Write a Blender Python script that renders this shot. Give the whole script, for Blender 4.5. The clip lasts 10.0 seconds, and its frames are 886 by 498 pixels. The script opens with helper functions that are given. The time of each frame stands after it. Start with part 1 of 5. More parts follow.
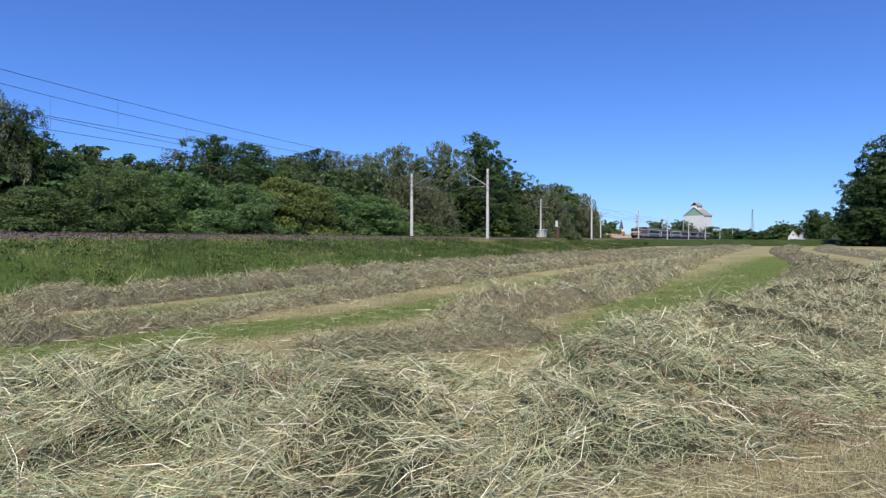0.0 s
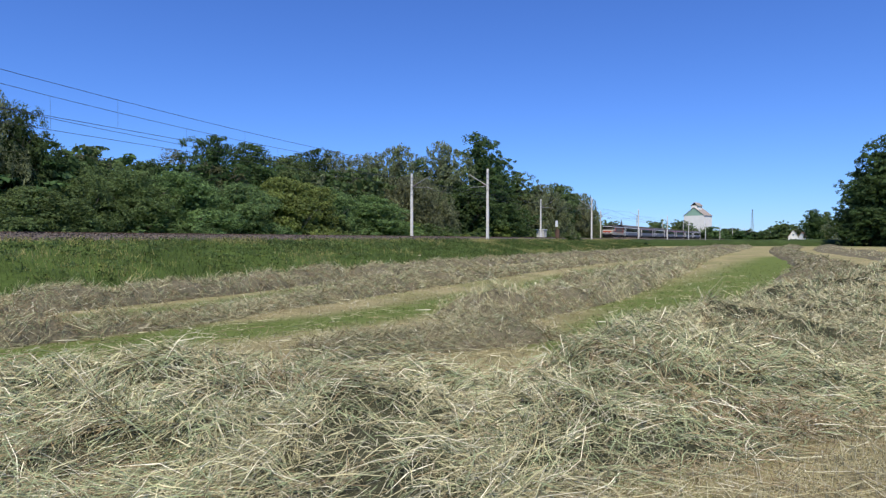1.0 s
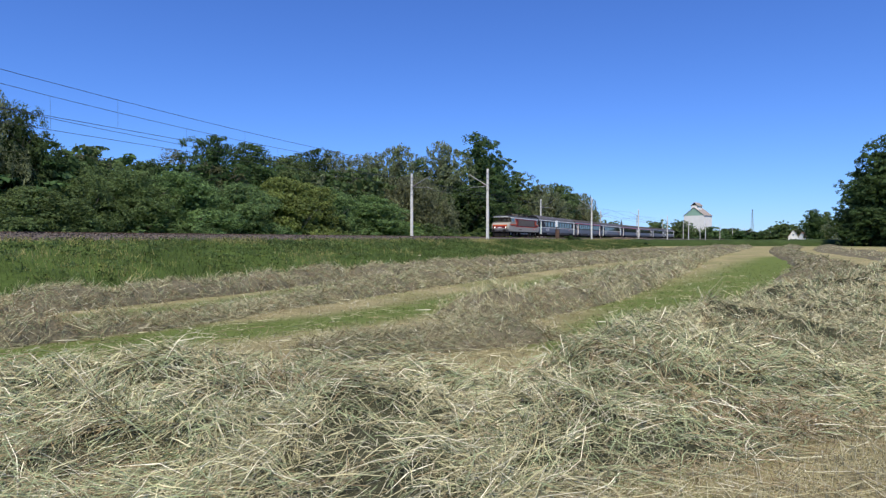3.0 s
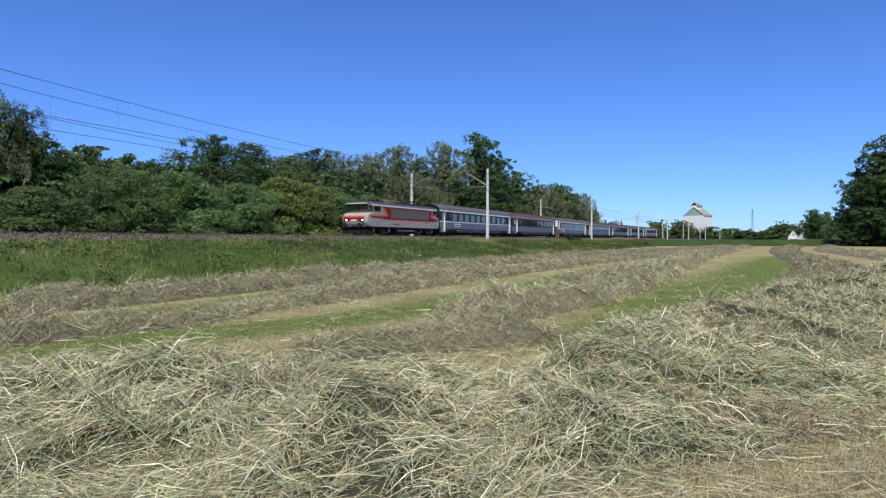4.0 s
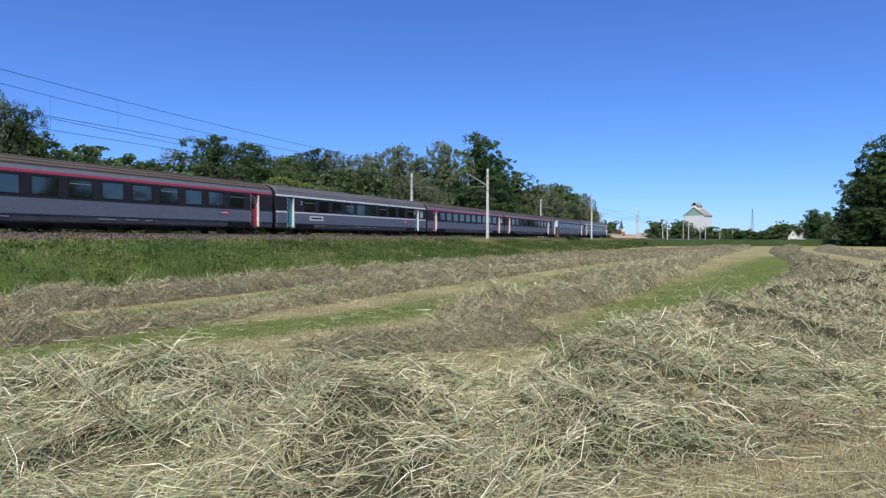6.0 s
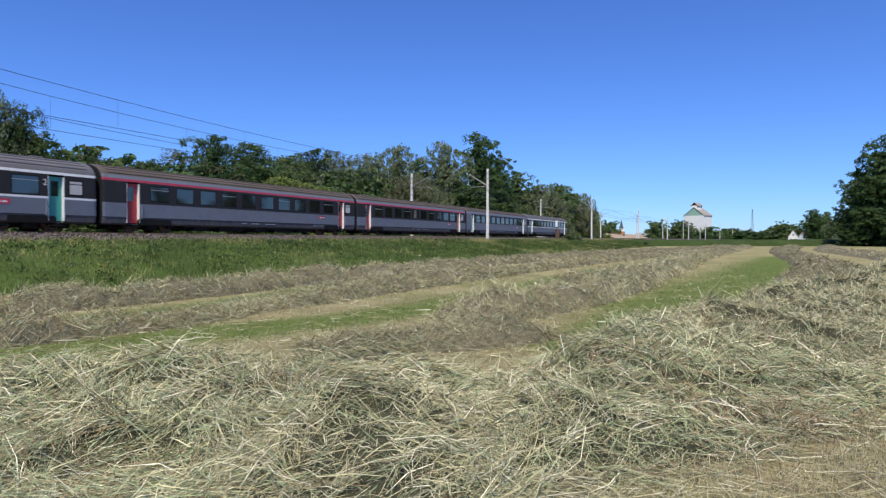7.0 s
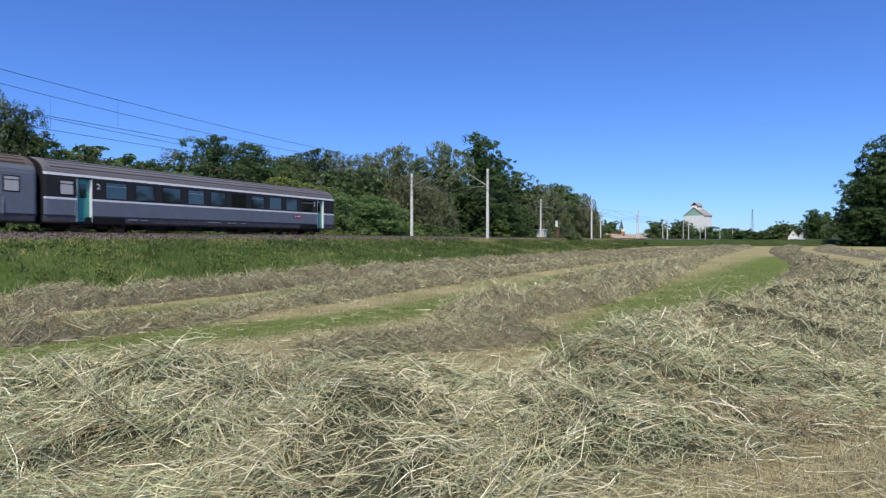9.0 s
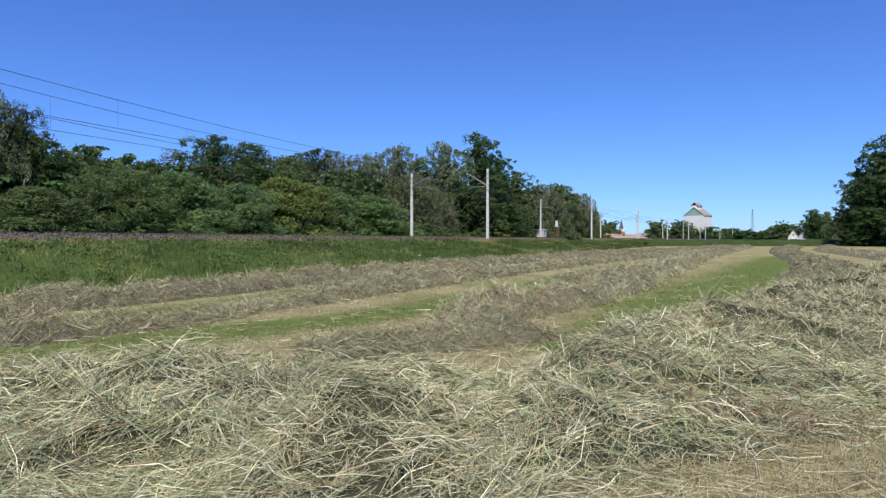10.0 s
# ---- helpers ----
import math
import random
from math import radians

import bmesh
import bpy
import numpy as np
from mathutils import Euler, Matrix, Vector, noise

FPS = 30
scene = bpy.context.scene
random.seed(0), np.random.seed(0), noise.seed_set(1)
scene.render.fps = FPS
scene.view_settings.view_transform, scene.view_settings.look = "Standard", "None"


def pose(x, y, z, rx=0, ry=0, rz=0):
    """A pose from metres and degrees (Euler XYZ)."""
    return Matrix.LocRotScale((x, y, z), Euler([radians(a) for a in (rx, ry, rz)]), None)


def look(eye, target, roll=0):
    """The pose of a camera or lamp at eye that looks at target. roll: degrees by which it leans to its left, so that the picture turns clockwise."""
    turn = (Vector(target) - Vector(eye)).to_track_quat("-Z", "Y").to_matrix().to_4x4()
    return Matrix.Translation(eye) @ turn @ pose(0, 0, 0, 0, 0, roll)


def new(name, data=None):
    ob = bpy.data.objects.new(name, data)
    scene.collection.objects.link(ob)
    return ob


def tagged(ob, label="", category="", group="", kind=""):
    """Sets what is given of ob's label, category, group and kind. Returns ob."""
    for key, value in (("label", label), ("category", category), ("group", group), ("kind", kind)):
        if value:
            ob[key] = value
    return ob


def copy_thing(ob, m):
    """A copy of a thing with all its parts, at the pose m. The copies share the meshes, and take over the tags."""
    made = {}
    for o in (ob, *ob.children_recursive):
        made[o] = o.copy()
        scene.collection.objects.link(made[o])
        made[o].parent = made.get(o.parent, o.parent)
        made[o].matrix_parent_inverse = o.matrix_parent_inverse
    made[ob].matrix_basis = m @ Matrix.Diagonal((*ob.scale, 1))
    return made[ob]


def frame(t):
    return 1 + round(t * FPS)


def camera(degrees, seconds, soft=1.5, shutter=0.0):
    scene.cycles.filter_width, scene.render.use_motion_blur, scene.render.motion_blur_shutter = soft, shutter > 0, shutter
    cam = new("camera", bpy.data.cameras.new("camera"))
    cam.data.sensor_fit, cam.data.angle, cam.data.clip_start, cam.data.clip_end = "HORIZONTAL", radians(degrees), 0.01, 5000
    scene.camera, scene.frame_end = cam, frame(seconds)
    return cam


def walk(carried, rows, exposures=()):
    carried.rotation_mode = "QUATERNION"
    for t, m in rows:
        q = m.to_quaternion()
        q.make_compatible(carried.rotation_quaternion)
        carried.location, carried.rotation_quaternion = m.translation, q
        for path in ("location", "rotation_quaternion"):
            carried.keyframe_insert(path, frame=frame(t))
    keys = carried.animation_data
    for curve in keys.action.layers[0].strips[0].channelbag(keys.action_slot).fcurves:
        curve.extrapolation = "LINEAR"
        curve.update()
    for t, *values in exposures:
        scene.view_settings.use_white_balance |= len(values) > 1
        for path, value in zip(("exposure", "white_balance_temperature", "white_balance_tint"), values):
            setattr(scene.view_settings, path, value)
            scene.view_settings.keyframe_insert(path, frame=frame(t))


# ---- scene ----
cam = camera(69.94, 10.0, soft=1.3, shutter=0.07)
EYE = 1.6
STILL = pose(0, 0, EYE, 90 - 0.864, 0, 0)
walk(cam, [(0.0, STILL), (10.0, STILL)])

# ---- light ----
SUN_AZ = radians(184)      # compass bearing of the sun, clockwise from +Y
SUN_EL = radians(57)
world = bpy.data.worlds.new("sky")
scene.world = world
world.use_nodes = True
wn = world.node_tree.nodes
sky = wn.new("ShaderNodeTexSky")
sky.sky_type = "NISHITA"
sky.sun_disc = False
sky.sun_elevation = SUN_EL
sky.sun_rotation = SUN_AZ
sky.air_density, sky.dust_density, sky.ozone_density, sky.altitude = 1.0, 0.1, 3.0, 400
wn["Background"].inputs[1].default_value = 0.13
tint = wn.new("ShaderNodeVectorMath")      # clear, deep blue June air
tint.operation = "MULTIPLY"
tint.inputs[1].default_value = (0.42, 0.66, 1.2)
world.node_tree.links.new(sky.outputs[0], tint.inputs[0])
world.node_tree.links.new(tint.outputs[0], wn["Background"].inputs[0])
sun_data = bpy.data.lights.new("sun", "SUN")
sun_data.energy, sun_data.angle, sun_data.color = 4.6, radians(0.53), (1.0, 0.94, 0.84)
sun = new("sun", sun_data)
sun_way = Vector((math.sin(SUN_AZ) * math.cos(SUN_EL), math.cos(SUN_AZ) * math.cos(SUN_EL), math.sin(SUN_EL)))
sun.matrix_world = look(sun_way * 50, (0, 0, 0))
scene.view_settings.exposure = 0.05


# ---- materials ----
def mat(name, base=(0.5, 0.5, 0.5), rough=0.7, metal=0.0, spread=0.0, scale=3.0, grain=0.0, grain_scale=60.0,
        bump=0.0, bump_scale=40.0, dirt=None, dirt_amount=0.0, island=0.0, translucent=0.0, spec=0.5, emit=None, hue=0.0):
    """A surface with broad stains, fine grain and relief; island varies loose pieces in brightness."""
    m = bpy.data.materials.new(name)
    m.use_nodes = True
    nt = m.node_tree
    N, LK = nt.nodes, nt.links.new
    b = N["Principled BSDF"]
    b.inputs["Roughness"].default_value = rough
    b.inputs["Metallic"].default_value = metal
    b.inputs["Specular IOR Level"].default_value = spec
    tc = N.new("ShaderNodeTexCoord")
    col = N.new("ShaderNodeRGB")
    col.outputs[0].default_value = (*base, 1)
    out = col.outputs[0]

    def scaled(src, fac, lo, hi):
        r = N.new("ShaderNodeMapRange")
        r.inputs[3].default_value, r.inputs[4].default_value = lo, hi
        LK(fac, r.inputs[0])
        mx = N.new("ShaderNodeVectorMath")
        mx.operation = "SCALE"
        LK(src, mx.inputs[0])
        LK(r.outputs[0], mx.inputs["Scale"])
        return mx.outputs[0]

    def noise_tex(sc, detail=4.0):
        t = N.new("ShaderNodeTexNoise")
        t.inputs["Scale"].default_value, t.inputs["Detail"].default_value = sc, detail
        LK(tc.outputs["Object"], t.inputs["Vector"])
        return t.outputs["Fac"]

    if spread:
        out = scaled(out, noise_tex(scale), 1 - spread * 1.6, 1 + spread * 1.6)
    if grain:
        out = scaled(out, noise_tex(grain_scale, 2.0), 1 - grain * 1.6, 1 + grain * 1.6)
    if island:
        g = N.new("ShaderNodeNewGeometry")
        out = scaled(out, g.outputs["Random Per Island"], 1 - island, 1 + island)
        oi = N.new("ShaderNodeObjectInfo")
        out = scaled(out, oi.outputs["Random"], 1 - island * 0.4, 1 + island * 0.4)
    if hue:
        oi = N.new("ShaderNodeObjectInfo")
        r = N.new("ShaderNodeMapRange")
        r.inputs[3].default_value, r.inputs[4].default_value = 0.5 - hue * 0.35, 0.5 + hue * 0.7
        LK(oi.outputs["Random"], r.inputs[0])
        hs = N.new("ShaderNodeHueSaturation")
        LK(r.outputs[0], hs.inputs["Hue"])
        LK(out, hs.inputs["Color"])
        out = hs.outputs[0]
    if dirt:
        mx = N.new("ShaderNodeMix")
        mx.data_type = "RGBA"
        rp = N.new("ShaderNodeMapRange")
        rp.inputs[1].default_value, rp.inputs[2].default_value = 0.45, 0.7
        rp.inputs[4].default_value = dirt_amount
        LK(noise_tex(scale * 2.3, 6.0), rp.inputs[0])
        LK(rp.outputs[0], mx.inputs[0])
        LK(out, mx.inputs[6])
        mx.inputs[7].default_value = (*dirt, 1)
        out = mx.outputs[2]
    LK(out, b.inputs["Base Color"])
    if bump:
        bp = N.new("ShaderNodeBump")
        bp.inputs["Strength"].default_value, bp.inputs["Distance"].default_value = min(bump, 1.0), 0.02
        LK(noise_tex(bump_scale, 3.0), bp.inputs["Height"])
        LK(bp.outputs[0], b.inputs["Normal"])
    if emit:
        b.inputs["Emission Color"].default_value = (*emit[0], 1)
        b.inputs["Emission Strength"].default_value = emit[1]
    if translucent:
        tr = N.new("ShaderNodeBsdfTranslucent")
        LK(out, tr.inputs[0])
        ms = N.new("ShaderNodeMixShader")
        ms.inputs[0].default_value = translucent
        LK(b.outputs[0], ms.inputs[1])
        LK(tr.outputs[0], ms.inputs[2])
        LK(ms.outputs[0], N["Material Output"].inputs[0])
    return m


def two_tone(m, other, attribute):
    """Blend the base colour towards another colour by a float attribute of the mesh."""
    nt = m.node_tree
    b = nt.nodes["Principled BSDF"]
    src = b.inputs["Base Color"].links[0].from_socket
    at = nt.nodes.new("ShaderNodeAttribute")
    at.attribute_name = attribute
    g = nt.nodes.new("ShaderNodeTexNoise")
    g.inputs["Scale"].default_value = 25.0
    tc = nt.nodes.new("ShaderNodeTexCoord")
    nt.links.new(tc.outputs["Object"], g.inputs["Vector"])
    c = nt.nodes.new("ShaderNodeMix")
    c.data_type = "RGBA"
    c.inputs[6].default_value = (*[v * 0.7 for v in other], 1)
    c.inputs[7].default_value = (*[v * 1.3 for v in other], 1)
    nt.links.new(g.outputs["Fac"], c.inputs[0])
    mx = nt.nodes.new("ShaderNodeMix")
    mx.data_type = "RGBA"
    nt.links.new(at.outputs["Fac"], mx.inputs[0])
    nt.links.new(src, mx.inputs[6])
    nt.links.new(c.outputs[2], mx.inputs[7])
    nt.links.new(mx.outputs[2], b.inputs["Base Color"])
    return m


STUBBLE = two_tone(mat("stubble", (0.32, 0.275, 0.135), 0.95, spread=0.3, scale=0.5, grain=0.5, grain_scale=48, bump=1.0, bump_scale=60, spec=0.05),
                   (0.135, 0.172, 0.046), "sward")
BANK = mat("bank_grass", (0.07, 0.105, 0.022), 0.95, spread=0.3, scale=0.35, grain=0.3, grain_scale=9, bump=1.0, bump_scale=12, spec=0.1)
VERGE = mat("verge_grass", (0.046, 0.068, 0.020), 0.95, spread=0.35, scale=0.25, grain=0.35, grain_scale=3, bump=1.0, bump_scale=4, spec=0.05)
# heap colours darkened to stand in for the shade among the stalks
HAY_BED_SHADE = mat("hay_heap_shade", (0.060, 0.060, 0.033), 0.95, spread=0.25, scale=1.2, grain=0.5, grain_scale=38, bump=1.0, bump_scale=25, spec=0.1)
HAY_FAR_SHADE = mat("hay_heap_far_shade", (0.16, 0.14, 0.087), 0.95, spread=0.3, scale=1.6, grain=0.4, grain_scale=22, bump=1.0, bump_scale=18, spec=0.1)
HAY_A = mat("hay_straw", (0.42, 0.385, 0.218), 0.85, spread=0.25, scale=0.8, island=0.45, spec=0.12)
HAY_B = mat("hay_green", (0.26, 0.30, 0.155), 0.85, spread=0.25, scale=0.8, island=0.4, spec=0.12)
HAY_C = mat("hay_pale", (0.74, 0.68, 0.48), 0.75, spread=0.2, scale=0.8, island=0.3, spec=0.15)
HAY_D = mat("hay_brown", (0.27, 0.205, 0.11), 0.85, spread=0.25, scale=0.8, island=0.4, spec=0.2)
FIELD_BLADE = mat("meadow_blade", (0.165, 0.205, 0.062), 0.8, spread=0.3, scale=0.6, island=0.35, translucent=0.25, spec=0.1)
BLADE = mat("grass_blade", (0.078, 0.114, 0.027), 0.7, spread=0.45, scale=0.22, island=0.45, translucent=0.25, spec=0.2)
BLADE_DRY = mat("grass_seed_head", (0.32, 0.29, 0.11), 0.8, spread=0.3, scale=0.3, island=0.4, translucent=0.2, spec=0.2)
LEAF = {"o": mat("leaf_oak", (0.090, 0.142, 0.046), 0.6, spread=0.3, scale=0.35, island=0.45, translucent=0.5, spec=0.2, hue=0.03),
        "w": mat("leaf_willow", (0.215, 0.235, 0.115), 0.6, spread=0.25, scale=0.35, island=0.35, translucent=0.5, spec=0.2, hue=0.03),
        "m": mat("leaf_maple", (0.160, 0.222, 0.078), 0.6, spread=0.3, scale=0.35, island=0.45, translucent=0.5, spec=0.2, hue=0.025),
        "b": mat("leaf_shrub", (0.160, 0.232, 0.078), 0.6, spread=0.25, scale=0.35, island=0.4, translucent=0.5, spec=0.2, hue=0.018),
        "y": mat("leaf_yellow_shrub", (0.225, 0.275, 0.075), 0.6, spread=0.25, scale=0.35, island=0.4, translucent=0.5, spec=0.2, hue=0.02),
        "t": mat("leaf_sparse", (0.12, 0.13, 0.06), 0.6, spread=0.25, scale=0.35, island=0.4, translucent=0.2, spec=0.3)}
BARK = mat("bark", (0.13, 0.105, 0.08), 0.95, spread=0.3, scale=2, bump=1.0, bump_scale=15)
BALLAST = mat("ballast", (0.108, 0.086, 0.068), 0.95, spread=0.25, scale=0.6, grain=0.5, grain_scale=14, bump=1.0, bump_scale=14, island=0.35)
SOIL = mat("bare_soil", (0.40, 0.29, 0.19), 0.95, spread=0.2, scale=0.2, grain=0.2, grain_scale=4, bump=0.6, bump_scale=3)
CONCRETE = mat("concrete", (0.58, 0.55, 0.48), 0.9, spread=0.15, scale=1.5, grain=0.1, grain_scale=40, dirt=(0.22, 0.2, 0.17), dirt_amount=0.5)
MAST = mat("pale_mast_concrete", (0.72, 0.69, 0.61), 0.9, spread=0.12, scale=1.5, grain=0.1, grain_scale=40, dirt=(0.36, 0.33, 0.28), dirt_amount=0.4)
STEEL = mat("galvanised_steel", (0.33, 0.33, 0.31), 0.55, metal=0.4, spread=0.2, scale=3)
RUST = mat("rail_rust", (0.13, 0.075, 0.045), 0.85, spread=0.3, scale=4, bump=0.3)
WIRE = mat("wire_copper", (0.05, 0.055, 0.06), 0.6, metal=0.3, spread=0.1)
PAINT_WHITE = mat("white_paint", (0.78, 0.77, 0.73), 0.5, spread=0.06, scale=2, dirt=(0.45, 0.42, 0.36), dirt_amount=0.3)
GREY_BLUE = mat("coach_grey", (0.155, 0.172, 0.205), 0.55, spec=0.2, spread=0.07, scale=0.9, dirt=(0.14, 0.13, 0.12), dirt_amount=0.4)
ANTHRACITE = mat("coach_anthracite", (0.032, 0.031, 0.033), 0.6, spec=0.12, spread=0.1, scale=0.9, dirt=(0.032, 0.030, 0.028), dirt_amount=0.3)
SKIRT = mat("coach_skirt", (0.076, 0.077, 0.085), 0.7, spec=0.2, spread=0.2, scale=1.5, dirt=(0.15, 0.12, 0.09), dirt_amount=0.6)
ROOF_GREY = mat("coach_roof_grey", (0.135, 0.13, 0.135), 0.75, spec=0.25, spread=0.15, scale=0.6, dirt=(0.16, 0.14, 0.12), dirt_amount=0.5)
ROOF_BROWN = mat("coach_roof_brown", (0.105, 0.085, 0.07), 0.85, spec=0.2, spread=0.2, scale=0.6, dirt=(0.11, 0.09, 0.075), dirt_amount=0.6)
RED_STRIPE = mat("crimson_stripe", (0.48, 0.045, 0.07), 0.4, spread=0.08)
PURPLE = mat("purple_enamel", (0.10, 0.03, 0.12), 0.4, spread=0.08)
TEAL = mat("teal_door", (0.045, 0.29, 0.245), 0.4, spread=0.08)
RED_DOOR = mat("red_door", (0.38, 0.03, 0.035), 0.4, spread=0.08)
BLACK = mat("running_gear", (0.020, 0.018, 0.016), 0.9, spec=0.12, spread=0.4, scale=3, dirt=(0.045, 0.036, 0.028), dirt_amount=0.5)
RUBBER = mat("rubber_black", (0.016, 0.016, 0.016), 0.85, spread=0.1, spec=0.1)
GLASS = mat("window_glass", (0.125, 0.130, 0.122), 0.05, metal=0.9, spread=0.1, spec=0.8)
FROSTED = mat("frosted_glass", (0.50, 0.48, 0.44), 0.35, spread=0.08)
LOCO_GREY = mat("loco_concrete_grey", (0.40, 0.360, 0.290), 0.5, spec=0.3, spread=0.06, scale=0.9, dirt=(0.3, 0.25, 0.19), dirt_amount=0.4)
LOCO_RED = mat("loco_red", (0.19, 0.016, 0.016), 0.6, spec=0.15, spread=0.1, scale=0.9, dirt=(0.2, 0.06, 0.05), dirt_amount=0.4)
LOCO_ORANGE = mat("loco_orange", (0.72, 0.13, 0.035), 0.5, spec=0.3, spread=0.06)
LOCO_ROOF = mat("loco_roof", (0.062, 0.070, 0.070), 0.7, spec=0.25, spread=0.15, scale=1, dirt=(0.1, 0.09, 0.08), dirt_amount=0.4)
GRILLE = mat("loco_grille", (0.165, 0.142, 0.112), 0.8, spec=0.2, spread=0.1, scale=1)
LAMP_GLOW = mat("headlamp_lens", (0.9, 0.9, 0.8), 0.2, emit=((1.0, 0.9, 0.7), 3.0))
TAIL_LENS = mat("tail_lens", (0.35, 0.02, 0.02), 0.2)
SILO_WHITE = mat("silo_render", (0.86, 0.82, 0.73), 0.9, spread=0.05, scale=0.2, dirt=(0.70, 0.65, 0.56), dirt_amount=0.25)
SILO_GREEN = mat("silo_green_panel", (0.30, 0.46, 0.33), 0.8, spread=0.1, scale=0.3)
SILO_ROOF = mat("silo_roof_sheet", (0.33, 0.28, 0.23), 0.9, spread=0.15, scale=0.4, dirt=(0.3, 0.25, 0.2), dirt_amount=0.5)
TILE = mat("clay_tile", (0.36, 0.13, 0.07), 0.85, spread=0.2, scale=0.8)
TILE_BROWN = mat("brown_tile", (0.17, 0.10, 0.07), 0.85, spread=0.2, scale=0.8)
SLATE = mat("slate_dark", (0.07, 0.075, 0.085), 0.7, spread=0.2)


# ---- geometry helpers ----
class Mesh:
    """Collects vertices and faces of one mesh."""

    def __init__(self):
        self.v, self.f, self.m = [], [], []

    def add(self, verts, faces, mi=0):
        o = len(self.v)
        self.v.extend([tuple(p) for p in verts])
        self.f.extend([tuple(i + o for i in q) for q in faces])
        self.m.extend([mi] * len(faces))
        return self

    def box(self, x0, x1, y0, y1, z0, z1, mi=0, bevel=0.0):
        """A block; bevel cuts its upright and top edges."""
        if not bevel:
            v = [(x, y, z) for z in (z0, z1) for y in (y0, y1) for x in (x0, x1)]
            return self.add(v, [(0, 2, 3, 1), (4, 5, 7, 6), (0, 1, 5, 4), (2, 6, 7, 3), (0, 4, 6, 2), (1, 3, 7, 5)], mi)
        c = bevel

        def ring(a, z):
            return [(x0 + a + c, y0 + a, z), (x1 - a - c, y0 + a, z), (x1 - a, y0 + a + c, z), (x1 - a, y1 - a - c, z),
                    (x1 - a - c, y1 - a, z), (x0 + a + c, y1 - a, z), (x0 + a, y1 - a - c, z), (x0 + a, y0 + a + c, z)]
        rings = [ring(c * 0.7, z0), ring(0, z0 + c), ring(0, z1 - c), ring(c * 0.7, z1)]
        return self.loft(rings, mi)

    def loft(self, rings, mi=0, caps=True, closed=True):
        n, v, fs = len(rings[0]), [p for r in rings for p in r], []
        for i in range(len(rings) - 1):
            for j in range(n if closed else n - 1):
                a, b = i * n + j, i * n + (j + 1) % n
                fs.append((a, b, b + n, a + n))
        if caps and closed:
            fs.append(tuple(range(n - 1, -1, -1)))
            fs.append(tuple(range((len(rings) - 1) * n, len(rings) * n)))
        return self.add(v, fs, mi)

    def tube(self, pts, r, sides=6, mi=0, r1=None):
        """A round bar along points, tapering to r1."""
        rings = []
        for i, p in enumerate(pts):
            p = Vector(p)
            way = (Vector(pts[min(i + 1, len(pts) - 1)]) - Vector(pts[max(i - 1, 0)])).normalized()
            side = way.cross(Vector((0, 0, 1)) if abs(way.z) < 0.95 else Vector((1, 0, 0))).normalized()
            up = side.cross(way)
            q = r if r1 is None else r + (r1 - r) * i / (len(pts) - 1)
            rings.append([p + side * math.cos(a) * q + up * math.sin(a) * q for a in [2 * math.pi * j / sides for j in range(sides)]])
        return self.loft(rings, mi)

    def disc(self, c, axis, r, h, sides=18, mi=0, hub=0.0):
        """A wheel or drum round axis 'x', 'y' or 'z', with an optional dished hub."""
        def ring(rr, off):
            out = []
            for j in range(sides):
                a = 2 * math.pi * j / sides
                u, w = math.cos(a) * rr, math.sin(a) * rr
                out.append({"x": (c[0] + off, c[1] + u, c[2] + w), "y": (c[0] + w, c[1] + off, c[2] + u), "z": (c[0] + u, c[1] + w, c[2] + off)}[axis])
            return out
        rs = [ring(r * 0.96, -h / 2), ring(r, -h / 2 + h * 0.15), ring(r, h / 2 - h * 0.15), ring(r * 0.96, h / 2)]
        if hub:
            rs = [ring(r * hub, -h * 0.2), ring(r * 0.8, -h * 0.25)] + rs + [ring(r * 0.8, h * 0.25), ring(r * hub, h * 0.2)]
        return self.loft(rs, mi)

    def mesh(self, name, mats, smooth=False):
        me = bpy.data.meshes.new(name)
        me.from_pydata(self.v, [], self.f)
        for m in mats:
            me.materials.append(m)
        if len(mats) > 1:
            me.polygons.foreach_set("material_index", self.m)
        if smooth:
            me.polygons.foreach_set("use_smooth", [True] * len(me.polygons))
        me.update()
        return me


def part(name, mb, material, parent=None, label="", smooth=False):
    mats = material if isinstance(material, (list, tuple)) else [material]
    ob = new(name, mb if isinstance(mb, bpy.types.Mesh) else mb.mesh(name, mats, smooth))
    ob.parent = parent
    if label:
        ob["label"] = label
    return ob


def thing(name, label, category, group="", kind="", m=None):
    ob = new(name)
    ob.empty_display_size = 0.3
    tagged(ob, label, category, group, kind)
    if m is not None:
        ob.matrix_basis = m
    return ob


def quick_mesh(name, verts, quads, mats, mi=None):
    """A mesh from numpy arrays of vertices and faces that all have as many corners."""
    me = bpy.data.meshes.new(name)
    nv, (nf, corners) = len(verts), np.shape(quads)
    me.vertices.add(nv)
    me.vertices.foreach_set("co", np.asarray(verts, np.float32).ravel())
    me.loops.add(nf * corners)
    me.loops.foreach_set("vertex_index", np.asarray(quads, np.int32).ravel())
    me.polygons.add(nf)
    me.polygons.foreach_set("loop_start", np.arange(0, nf * corners, corners, dtype=np.int32))
    for m in mats:
        me.materials.append(m)
    if mi is not None:
        me.polygons.foreach_set("material_index", np.asarray(mi, np.int32))
    me.update(calc_edges=True)
    return me


